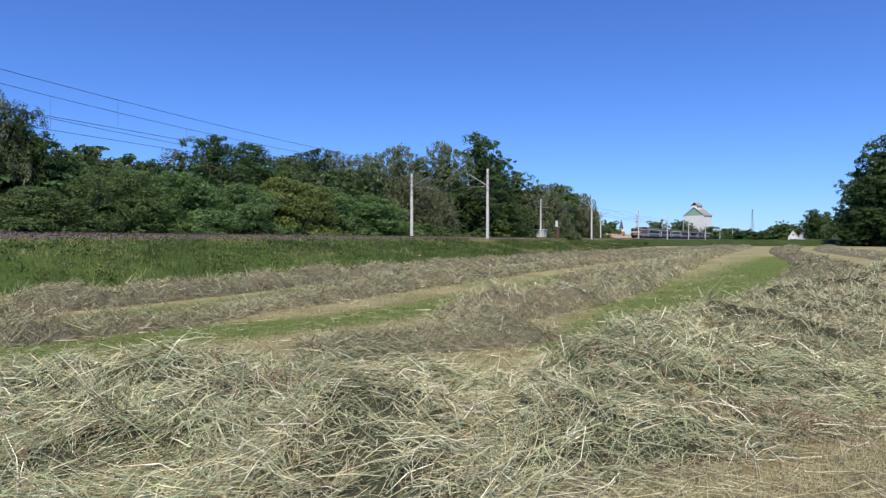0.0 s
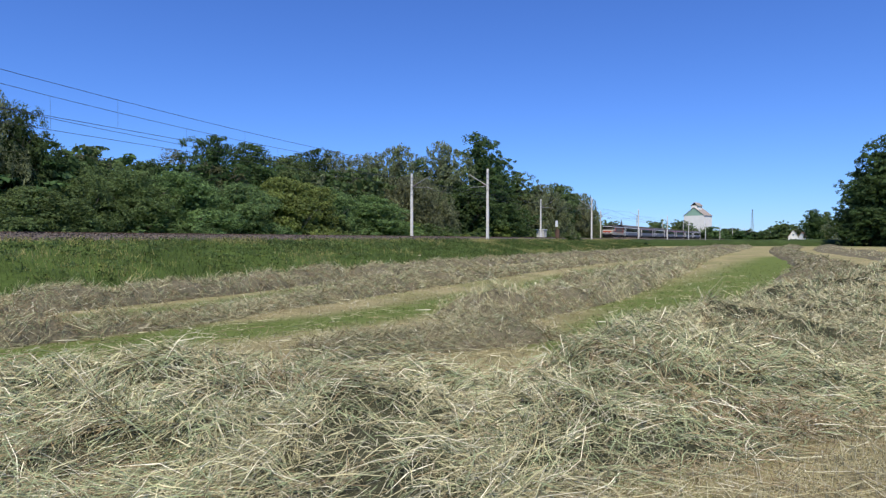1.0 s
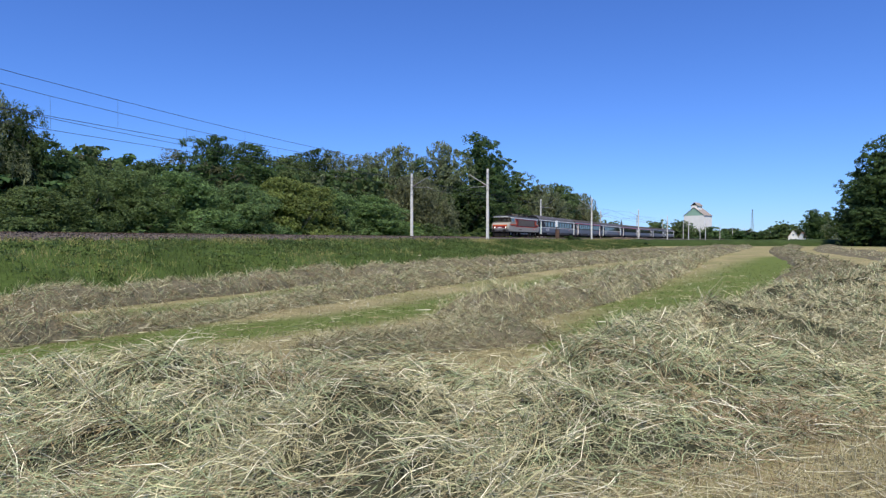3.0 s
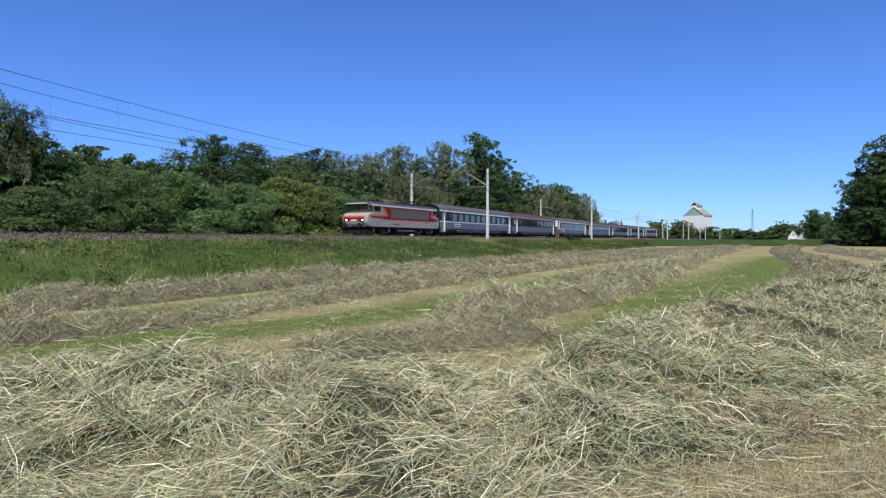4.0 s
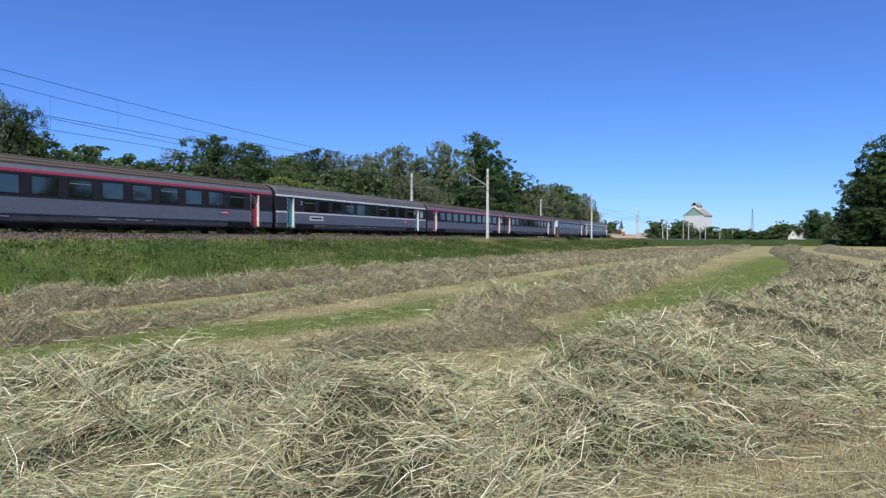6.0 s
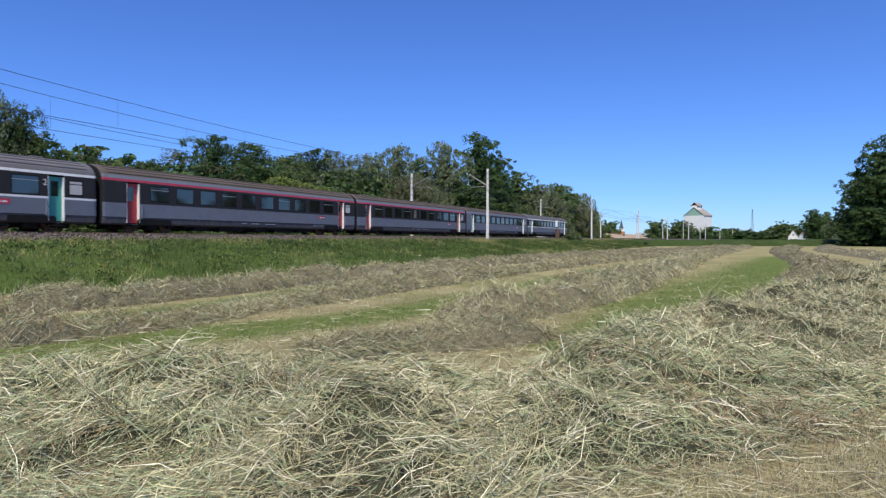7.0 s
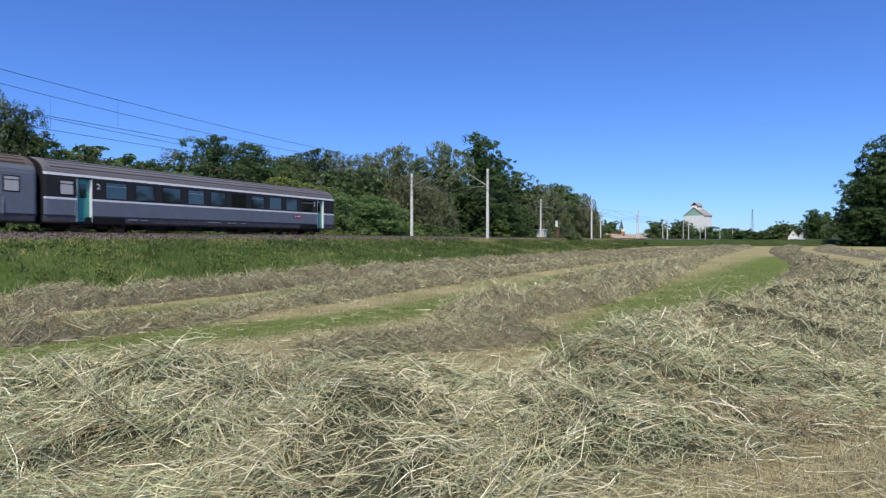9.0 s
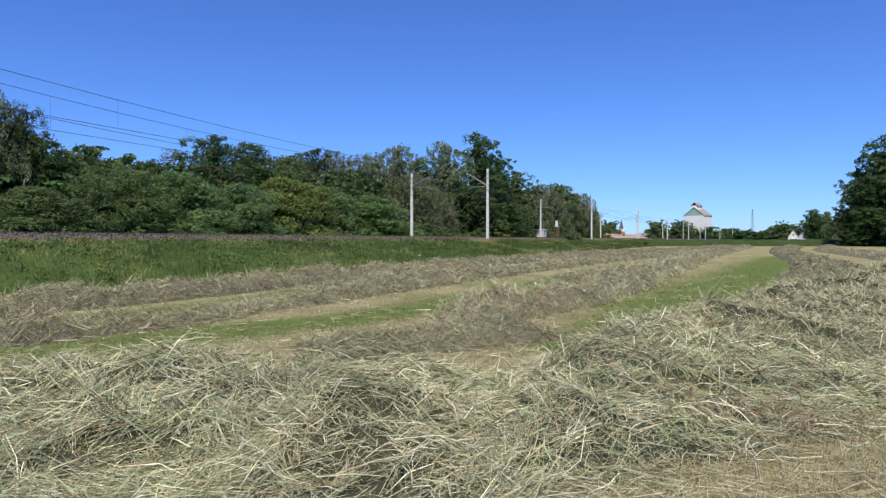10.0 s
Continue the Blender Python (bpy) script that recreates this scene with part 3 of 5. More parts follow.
# ---- hay ----
def windrow(name, pts, count, blade):
    """A raked swath: an uneven heap and the loose stalks on it in locks. count: stalks a metre where it passes nearest."""
    near = name in ("front", "thin")
    step, k = (0.10, 31) if near else (0.24, 13)
    row, way = smooth_line(pts, step)
    xy = row[:, :2]
    nrm = np.stack([-way[:, 1], way[:, 0]], 1)
    n = len(xy)
    run = np.arange(n) * step
    seed = len(name)
    wob = 0.8 + 0.4 * fbm(run * 0.7, run * 0, seed)
    low, high = row[:, 2] * wob, row[:, 3] * (0.8 + 0.4 * fbm(run * 0.7, run * 0 + 9, seed))
    hgt = (0.86 if near else 0.95) * row[:, 4] * (0.72 + 0.56 * fbm(run * 0.8, run * 0 + 5, seed))
    hgt = hgt * np.clip(np.minimum(run, run[-1] - run) / 0.7, 0, 1) ** 0.5

    def surf(I, U):
        """Heap surface at running index I and cross position U, -1 at the near foot and 1 at the far one."""
        i0 = np.clip(I.astype(int), 0, n - 1)
        w = np.where(U < 0, low[i0], high[i0])
        x = xy[i0, 0] + nrm[i0, 0] * U * w
        y = xy[i0, 1] + nrm[i0, 1] * U * w
        a = np.clip(np.abs(U), 0, 1)
        d = np.where(w > 1.5, (1 - a ** 1.5) ** 0.9, (1 - a ** 2.6) ** 0.7)
        # lumps, folds where the rake has turned the swath over, and small tufts
        fold = np.clip(fbm(x * 0.9 + 0.5 * y, y * 2.0 - 0.4 * x, 44) * 5.0 - 2.1, 0, 1)
        lump = (0.24 if name == "front" else 0.34) + 0.62 * fbm(x * 1.1, y * 1.1, 40) + (0.74 if name == "front" else 0.52) * fold + 0.60 * (fbm(x * 3.6, y * 3.6, 47) - 0.5)
        edge = np.clip((1 - a) * 5, 0, 1)
        return x, y, ground_z(x, y) - 0.01 + d * hgt[i0] * lump + edge * 0.14 * (fbm(x * 2.3, y * 3.0, 49) - 0.5)
    U, I = np.meshgrid(np.linspace(-1, 1, k), np.arange(n))
    x, y, z = surf(I.ravel(), U.ravel())
    z = z - (np.abs(U.ravel()) > 0.98) * 0.05
    i, j = np.meshgrid(np.arange(n - 1), np.arange(k - 1), indexing="ij")
    quads = np.stack([i * k + j, (i + 1) * k + j, (i + 1) * k + j + 1, i * k + j + 1], -1).reshape(-1, 4)[:, ::-1]
    t = thing("hay_windrow", "long raked windrow of dry grey green hay on stubble", "hay", "windrows of hay")
    # the bed's dark colour paints the shaded gaps between stalks
    bed = HAY_BED_SHADE if name == "front" else HAY_FAR_SHADE
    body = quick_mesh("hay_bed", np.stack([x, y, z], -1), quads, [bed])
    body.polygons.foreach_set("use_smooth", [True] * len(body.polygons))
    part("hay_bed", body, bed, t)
    # locks of stalks, thinner and more of them where the swath comes near
    dist = np.hypot(xy[:, 0], xy[:, 1])
    per = 12
    dens = count * step * np.clip(6.0 / dist, 0.0, 1.3) ** (1.1 if name == "front" else 1.35) / per
    dens[(np.abs(np.arctan2(xy[:, 0], xy[:, 1])) > radians(39))] *= 0.06
    IL = np.repeat(np.arange(n), rng.poisson(dens))
    L = len(IL)
    share = low[IL] / (low[IL] + 0.8 * high[IL])
    UL = np.where(rng.uniform(0, 1, L) < share, rng.uniform(-1.06, 0, L), rng.uniform(0, 0.8, L))
    lx, ly, lz = surf(IL, UL)
    dl = np.hypot(lx, ly)
    # neighbouring locks share a lie
    turn = 3.4 * np.pi * fbm(lx * 1.3, ly * 1.3, 61, 2) + rng.normal(0, 0.6, L)
    e = 0.14
    w = np.where(UL < 0, low[IL], high[IL])
    shift = (np.cos(turn) * nrm[IL, 0] + np.sin(turn) * nrm[IL, 1]) * e / w
    go = np.round((np.cos(turn) * way[IL, 0] + np.sin(turn) * way[IL, 1]) * e / step)
    _, _, ze = surf(np.clip(IL + go, 0, n - 1), np.clip(UL + shift, -1.1, 1.1))
    slope = np.clip((ze - lz) / e, -1.0, 1.0)
    lift = rng.exponential(0.042, L)
    bow = rng.uniform(-0.02, 0.22, L)
    sway = rng.normal(0, 0.16, L)
    size = rng.uniform(0.09, 0.26, L)
    hue = fbm(lx * 0.9, ly * 0.9, 71) + rng.normal(0, 0.13, L) - 0.20 * np.clip((-lx - 3) / 3, 0, 1) * np.clip((20 - ly) / 6, 0, 1) * (not near)
    fan = rng.uniform(0.08, 0.42, L)
    # the stalks of the locks
    R = np.repeat(np.arange(L), per)
    N = len(R)
    lie = turn[R] + rng.normal(0, 1, N) * fan[R]
    stray = rng.uniform(0, 1, N) < 0.5
    lie[stray] = rng.uniform(0, 2 * np.pi, stray.sum())
    tilt = slope[R] + rng.normal(0, 0.14, N)
    tilt[stray] += rng.normal(0, 0.3, stray.sum())
    tilt[dl[R] > 9] += rng.normal(0, 0.45, (dl[R] > 9).sum())
    up = rng.uniform(0, 1, N) < 0.012
    tilt[up] += rng.uniform(0.3, 1.0, up.sum())
    dirs = np.stack([np.cos(lie), np.sin(lie), tilt], 1)
    dirs /= np.linalg.norm(dirs, axis=1)[:, None]
    dd = dl[R]
    spread = np.where(stray, 0.16, 0.04) * np.where(dd > 9, 1.5, 1.0)
    P = np.stack([lx[R], ly[R], lz[R]], 1) + dirs * rng.normal(0, 0.08, (N, 1)) + np.stack([-np.sin(lie), np.cos(lie), np.zeros(N)], 1) * (rng.normal(0, 1, N) * spread)[:, None]
    P[:, 2] += lift[R] * rng.uniform(0.2, 1.1, N) - 0.010
    ln = size[R] * rng.uniform(0.5, 1.4, N) * np.where(dd > 9, 0.62, np.where(stray, 0.75, 1.0))
    wd = blade * np.clip(dd / 5.0, 1, 8) * rng.uniform(0.4, 1.5, N) * np.where(stray & (dd < 9), 1.2, 1.0)
    side = np.cross(dirs, np.stack([rng.normal(0, 0.8, N), rng.normal(0, 0.8, N), np.ones(N)], 1))
    side /= np.linalg.norm(side, axis=1)[:, None] + 1e-9
    flat = np.stack([-np.sin(lie), np.cos(lie), np.zeros(N)], 1)
    a = P - dirs * ln[:, None]
    c = P + dirs * ln[:, None]
    b = P + flat * ((sway[R] + rng.normal(0, 0.08, N)) * ln)[:, None] + np.array([0, 0, 1.0]) * (bow[R] * ln)[:, None]
    a[:, 2] = np.maximum(a[:, 2], 0.0)
    c[:, 2] = np.maximum(c[:, 2], 0.0)
    W = side * wd[:, None] * 0.5
    V = np.stack([a - W * 0.7, a + W * 0.7, b + W, b - W, c + W * 0.4, c - W * 0.4], 1)
    pick = hue[R] + rng.normal(0, 0.17, N) + np.where(dd > 9, 0.04, 0)
    mi = np.where(pick > np.where(dd < 9, 0.57, 0.50), 0, np.where(pick > 0.27, 1, 3))
    mi[rng.uniform(0, 1, N) < np.where(dd < 9, 0.11, 0.06)] = 2
    mi[rng.uniform(0, 1, N) < np.where(dd < 9, 0.06, 0.17)] = 3
    # bent stalks close by, straight ones farther on
    close = dd < 9
    bent, plain = V[close].reshape(-1, 3), V[~close][:, [0, 1, 4, 5]].reshape(-1, 3)
    o = np.arange(close.sum()) * 6
    Q = np.stack([np.stack([o, o + 1, o + 2, o + 3], 1), np.stack([o + 3, o + 2, o + 4, o + 5], 1)], 1).reshape(-1, 4)
    Q = np.vstack([Q, len(bent) + np.arange(len(plain)).reshape(-1, 4)])
    me = quick_mesh("loose_hay", np.vstack([bent, plain]), Q, [HAY_A, HAY_B, HAY_C, HAY_D], np.concatenate([np.repeat(mi[close], 2), mi[~close]]))
    tagged(part("loose_hay", me, HAY_A, t, "loose dry stalks of cut grass"), kind="stuff")


for name, pts in WINDROWS.items():
    windrow(name, pts, {"front": 10400, "edge": 7000, "second": 7600, "third": 7600, "right": 6500, "outer": 5000, "thin": 6500}[name], 0.0042 if name == "front" else 0.0034)


def blades(name, x, y, z, length, width, mats, mi, lean, label, category, parent=None, short=False):
    """Upright blades of two faces each."""
    N = len(x)
    a = rng.uniform(0, 2 * np.pi, N)
    lx, ly = np.cos(a) * lean * length, np.sin(a) * lean * length
    s = rng.uniform(0, 2 * np.pi, N)
    W = np.stack([np.cos(s), np.sin(s), np.zeros(N)], 1) * width[:, None] * 0.5
    base = np.stack([x, y, z - 0.02], 1)
    mid = base + np.stack([lx * 0.35, ly * 0.35, length * 0.6], 1)
    tip = base + np.stack([lx, ly, length * np.sqrt(np.clip(1 - lean ** 2 * 0.5, 0.3, 1))], 1)
    if short:
        V = np.stack([base - W, base + W, tip + W * 0.3, tip - W * 0.3], 1).reshape(-1, 3)
        Q = np.arange(N * 4).reshape(-1, 4)
    else:
        V = np.stack([base - W, base + W, mid + W * 0.8, mid - W * 0.8, tip + W * 0.15, tip - W * 0.15], 1).reshape(-1, 3)
        o = np.arange(N) * 6
        Q = np.stack([np.stack([o, o + 1, o + 2, o + 3], 1), np.stack([o + 3, o + 2, o + 4, o + 5], 1)], 1).reshape(-1, 4)
        mi = np.repeat(mi, 2)
    ob = part(name, quick_mesh(name, V, Q, mats, mi), mats, parent)
    return tagged(ob, label, category, kind="stuff")


def bank_grass():
    N = 80000
    s = rng.uniform(0, 1, N) ** 1.6 * 190 - 6
    q = rng.uniform(FOOT - 0.2, CREST, N)
    e = np.maximum(s - BEND_FROM, 0)
    qq = q - 0.5 * BEND * e * e
    x, y = -AY * qq + AX * s, AX * qq + AY * s
    z = np.interp(q, BANK_Q, BANK_Z)
    ln = rng.uniform(0.12, 0.32, N) * (0.5 + 1.0 * fbm(s * 0.4, q * 0.6, 91))
    d = np.hypot(x, y)
    wd = np.clip(d / 30, 0.8, 4) * 0.019 * rng.uniform(0.6, 1.5, N)
    dry = (fbm(s * 0.25, q * 0.5, 95) + np.clip((q - 24.5) / 3.0, 0, 1) * 0.3 + rng.normal(0, 0.12, N)) > 0.69
    blades("bank_grass", x, y, z, ln, wd, [BLADE, BLADE_DRY], dry.astype(int), np.abs(rng.normal(0, 0.7, N)), "tall green grass on the railway embankment", "grass", short=True)


def field_stubble():
    N = 95000
    r = 3.2 * (48 / 3.2) ** rng.uniform(0, 1, N)
    a = np.radians(rng.uniform(-40, 40, N))
    x, y = np.sin(a) * r, np.cos(a) * r
    k = N // 3
    x[:k], y[:k] = rng.uniform(-1.0, 5.6, k), rng.uniform(3.5, 6.6, k)
    r = np.hypot(x, y)
    sw = np.maximum(lane_mask(x, y), 0.45 * np.clip(fbm(x * 0.45 + y * 0.2, y * 0.4, 15) * 3.4 - 1.6, 0, 1))
    ln = rng.uniform(0.03, 0.10, N)
    wd = 0.0045 * np.clip(r / 5, 0.8, 9) * rng.uniform(0.6, 1.5, N)
    pick = sw + rng.normal(0, 0.2, N)
    mi = np.where(pick > 0.45, 0, rng.choice(3, N, p=(0.5, 0.2, 0.3)) + 1)
    blades("field_stubble", x, y, ground_z(x, y), ln, wd, [FIELD_BLADE, HAY_A, HAY_C, HAY_D], mi, np.abs(rng.normal(0, 0.9, N)), "short straw stubble and regrowing grass of the meadow", "stubble", short=True)


def bank_weeds():
    """Leafy tufts among the grass of the bank."""
    C = 1700
    s = rng.uniform(0, 1, C) ** 1.5 * 150 - 4
    q = FOOT + 0.5 + (CREST - FOOT - 0.5) * rng.uniform(0, 1, C) ** 0.6
    keep = fbm(s * 0.12, q * 0.25, 77) > 0.40
    s, q = s[keep], q[keep]
    e = np.maximum(s - BEND_FROM, 0)
    qq = q - 0.5 * BEND * e * e
    z = np.interp(q, BANK_Q, BANK_Z)
    c = np.stack([-AY * qq + AX * s, AX * qq + AY * s, z], 1)
    per = 36
    big = np.repeat(rng.uniform(0.12, 0.32, len(c)), per)
    P = np.repeat(c, per, axis=0)
    n = len(P)
    o = rng.normal(size=(n, 3)) * np.array([0.9, 0.9, 0.4])
    o[:, 2] = np.abs(o[:, 2])
    P = P + o * big[:, None]
    u = rng.normal(size=(n, 3)) + np.array([0, 0, 0.8])
    u /= np.linalg.norm(u, axis=1)[:, None]
    t = np.cross(u, rng.normal(size=(n, 3)))
    t /= np.linalg.norm(t, axis=1)[:, None]
    L = rng.uniform(0.035, 0.08, n)[:, None]
    V = np.stack([P - u * L, P + t * L * 0.5, P + u * L, P - t * L * 0.5], 1).reshape(-1, 3)
    tagged(new("bank_weeds", quick_mesh("bank_weeds", V, np.arange(n * 4).reshape(-1, 4), [LEAF["b"], BLADE, LEAF["y"]], np.repeat(rng.choice(3, len(c), p=(0.45, 0.3, 0.25)), per))),
           "leafy green weeds growing among embankment grass", "weeds", kind="stuff")


def ballast_stones():
    N = 6000
    s = rng.uniform(0, 1, N) ** 1.3 * 75 - 4
    q = rng.uniform(27.55, 29.4, N)
    z = np.interp(q, [27.5, 28.1, 28.6, 29.1, 29.4], [1.48, 1.66, 1.84, 1.84, 1.775]) + 0.012
    c = np.stack([-AY * q + AX * s, AX * q + AY * s, z], 1)
    a = rng.normal(size=(N, 3))
    a /= np.linalg.norm(a, axis=1)[:, None]
    b = np.cross(a, rng.normal(size=(N, 3)))
    b /= np.linalg.norm(b, axis=1)[:, None]
    d = np.cross(a, b)
    r = rng.uniform(0.03, 0.075, (N, 1))
    V = np.stack([c - a * r - b * r, c + a * r - b * r, c + a * r + b * r, c - a * r + b * r, c + d * r * 1.1 - a * r * 0.5, c + d * r * 1.1 + a * r * 0.4, c + d * r * 0.9 + b * r * 0.6, c + d * r * 0.8 - a * r * 0.4], 1).reshape(-1, 3)
    o = (np.arange(N) * 8)[:, None, None]
    Q = (np.array([[0, 3, 2, 1], [4, 5, 6, 7], [0, 1, 5, 4], [1, 2, 6, 5], [2, 3, 7, 6], [3, 0, 4, 7]])[None] + o).reshape(-1, 4)
    tagged(new("ballast_stones", quick_mesh("ballast_stones", V, Q, [BALLAST])), "loose grey brown ballast stones on the track shoulder", "ballast", kind="stuff")


ballast_stones()
bank_grass()
bank_weeds()
field_stubble()


def scattered_hay():
    """Single stalks that the rake has left on the stubble."""
    N = 24000
    r = 3.3 * (34 / 3.3) ** rng.uniform(0, 1, N) ** 1.7
    a = np.radians(rng.uniform(-38, 38, N))
    x, y = np.sin(a) * r, np.cos(a) * r
    lie = rng.uniform(0, 2 * np.pi, N)
    d = np.stack([np.cos(lie), np.sin(lie), rng.normal(0, 0.12, N)], 1) * rng.uniform(0.05, 0.20, N)[:, None]
    p = np.stack([x, y, ground_z(x, y) + rng.uniform(0.02, 0.07, N)], 1)
    w = np.stack([-np.sin(lie), np.cos(lie), rng.normal(0, 0.5, N)], 1) * (0.0018 * np.clip(r / 5, 1, 2.2) * rng.uniform(0.6, 1.4, N))[:, None]
    V = np.stack([p - d - w, p - d + w, p + d + w * 0.5, p + d - w * 0.5], 1).reshape(-1, 3)
    me = quick_mesh("scattered_hay", V, np.arange(N * 4).reshape(-1, 4), [HAY_A, HAY_C, HAY_D], rng.choice(3, N, p=(0.6, 0.10, 0.30)))
    tagged(new("scattered_hay", me), "single dry stalks scattered over the stubble", "hay", kind="stuff")


scattered_hay()


# ---- overhead line ----
POLE_NEAR = [14.0, 72.0, 130.2, 187.5, 244.0, 301, 358, 415, 472, 529]
POLE_FAR = [13.0, 69.3, 124.5, 180.0, 234.7, 290, 346, 402, 458, 514]
CONTACT = RAIL + 5.70


def pole(s, near):
    """Tapered concrete mast with a cantilever, insulators and a cap."""
    q, top, messenger = (28.0, RAIL + 8.2, RAIL + 7.6) if near else (37.0, RAIL + 7.75, RAIL + 7.3)
    way = 1 if near else -1
    t = thing("catenary_mast", "tall pale concrete overhead line mast beside the track", "mast", "overhead line masts", m=track_pose(s, q, 1.3))
    h = top - 1.3
    m = Mesh()
    m.loft([[(a * w, b * w, z) for a, b in ((-1, -0.7), (-0.7, -1), (0.7, -1), (1, -0.7), (1, 0.7), (0.7, 1), (-0.7, 1), (-1, 0.7))] for z, w in ((0, 0.165), (h * 0.5, 0.14), (h - 0.05, 0.115), (h, 0.09))])
    part("post", m, MAST, t)
    for z in (h - 0.6, h - 1.2, h - 1.9, h - 2.6):
        part("clamp", Mesh().box(-0.15, 0.15, -0.16, 0.16, z, z + 0.07), STEEL, t)
    reach = (NEAR - q - 0.2) if near else (q - FAR - 0.2)
    zc, zm = CONTACT - 1.3, messenger - 1.3
    m = Mesh()
    m.tube([(0, way * 0.16, zc + 0.55), (0, way * reach, zm)], 0.045, 6)
    part("cantilever", m, STEEL, t)
    m = Mesh()
    m.tube([(0, way * 0.16, zc + 0.4), (0, way * (reach - 0.2), zc + 0.32)], 0.035, 6)
    m.tube([(0, way * (reach - 0.2), zc + 0.32), (0, way * (reach + 0.4), zc + 0.02)], 0.02, 5)
    part("steady_arm", m, STEEL, t)
    m = Mesh()
    for k in range(5):
        m.disc((0, way * (0.3 + k * 0.1), zc + 0.47 + k * 0.075), "y", 0.09, 0.05, 10)
    part("insulator", m, mat_brown, t)
    return t


mat_brown = mat("insulator_brown", (0.12, 0.06, 0.04), 0.3, spread=0.1)
for s in POLE_NEAR:
    pole(s, True)
for s in POLE_FAR:
    pole(s, False)


def overhead(q, poles, name, label, messenger, dip):
    """Messenger, contact wire and droppers of one track."""
    t = thing(name, label, "wire", "overhead wires")
    ps = [poles[0] - 62] + poles
    mess, cont = Mesh(), Mesh()
    pm, pc = [], []
    for a, b in zip(ps, ps[1:]):
        zig = 0.15
        for i in range(12):
            k = i / 12
            s = a + (b - a) * k
            sag = 4 * k * (1 - k)
            pm.append(along(s, q + zig * (1 - 2 * k), messenger - dip * sag))
            pc.append(along(s, q + zig * (1 - 2 * k), CONTACT - 0.06 * sag))
    mess.tube(pm, 0.015, 5)
    cont.tube(pc, 0.015, 5)
    part("messenger_wire", mess, WIRE, t)
    part("contact_wire", cont, WIRE, t)
    for i in range(1, min(len(pm), 60)):
        if i % 12 and i % 2 == 0:
            d = Mesh()
            d.tube([pm[i], pc[i]], 0.006, 4)
            part("dropper", d, WIRE, t)
    return t


overhead(NEAR, POLE_NEAR, "overhead_wire", "dark overhead contact wire hung from its messenger over the track", RAIL + 7.6, 0.70)
overhead(FAR, POLE_FAR, "overhead_wire", "dark overhead contact wire hung from its messenger over the farther track", RAIL + 8.05, 0.95)
m = Mesh()
pts = []
for a, b in zip([-44.0] + POLE_FAR, POLE_FAR):
    for i in range(8):
        k = i / 8
        pts.append(along(a + (b - a) * k, 36.6, RAIL + 7.2 - 0.8 * 4 * k * (1 - k)))
m.tube(pts, 0.016, 5)
tagged(part("earth_wire", m, WIRE), "thin dark earth wire strung along the masts", "wire", "overhead wires")


# ---- the train ----
SKIRT_MARK = mat("faded_lettering", (0.42, 0.42, 0.42), 0.7, spread=0.2)
COACH, LOCO = 26.4, 17.5


def bogie(parent, x, wheelbase, r, axles=2):
    b = Mesh()
    half = wheelbase / 2 * (axles - 1)
    for y in (-1.05, 1.05):
        b.box(x - half - 0.45, x + half + 0.45, y - 0.08, y + 0.08, r + 0.02, r + 0.26, bevel=0.04)
        b.box(x - 0.35, x + 0.35, y - 0.13, y + 0.13, r - 0.22, r + 0.34, bevel=0.05)
        for k in range(axles):
            xa = x - half + k * wheelbase
            b.box(xa - 0.17, xa + 0.17, y - 0.14, y + 0.14, r - 0.15, r + 0.17, bevel=0.05)
            for dx in (-0.33, 0.33):
                b.tube([(xa + dx, y, r - 0.05), (xa + dx, y, r + 0.3)], 0.09, 8)
    b.box(x - 0.3, x + 0.3, -1.0, 1.0, r, r + 0.2)
    fr = part("bogie", b, BLACK, parent, "dark dusty bogie frame")
    for k in range(axles):
        xa = x - half + k * wheelbase
        ax = Mesh()
        ax.tube([(xa, -0.8, r), (xa, 0.8, r)], 0.08, 8)
        for y in (-0.755, 0.755):
            ax.disc((xa, y, r), "y", r, 0.13, 22, hub=0.3)
        part("wheelset", ax, RUST, fr)


def numeral(text, height):
    """A raised character, standing in its own x-y plane."""
    cu = bpy.data.curves.new("numeral", "FONT")
    cu.body, cu.size, cu.extrude, cu.align_x = text, height, 0.004, "CENTER"
    ob = bpy.data.objects.new("numeral", cu)
    scene.collection.objects.link(ob)
    me = bpy.data.meshes.new_from_object(ob.evaluated_get(bpy.context.evaluated_depsgraph_get()))
    bpy.data.objects.remove(ob)
    me.materials.clear()
    me.materials.append(PAINT_WHITE)
    return me


CLASS_TWO = numeral("2", 0.46)


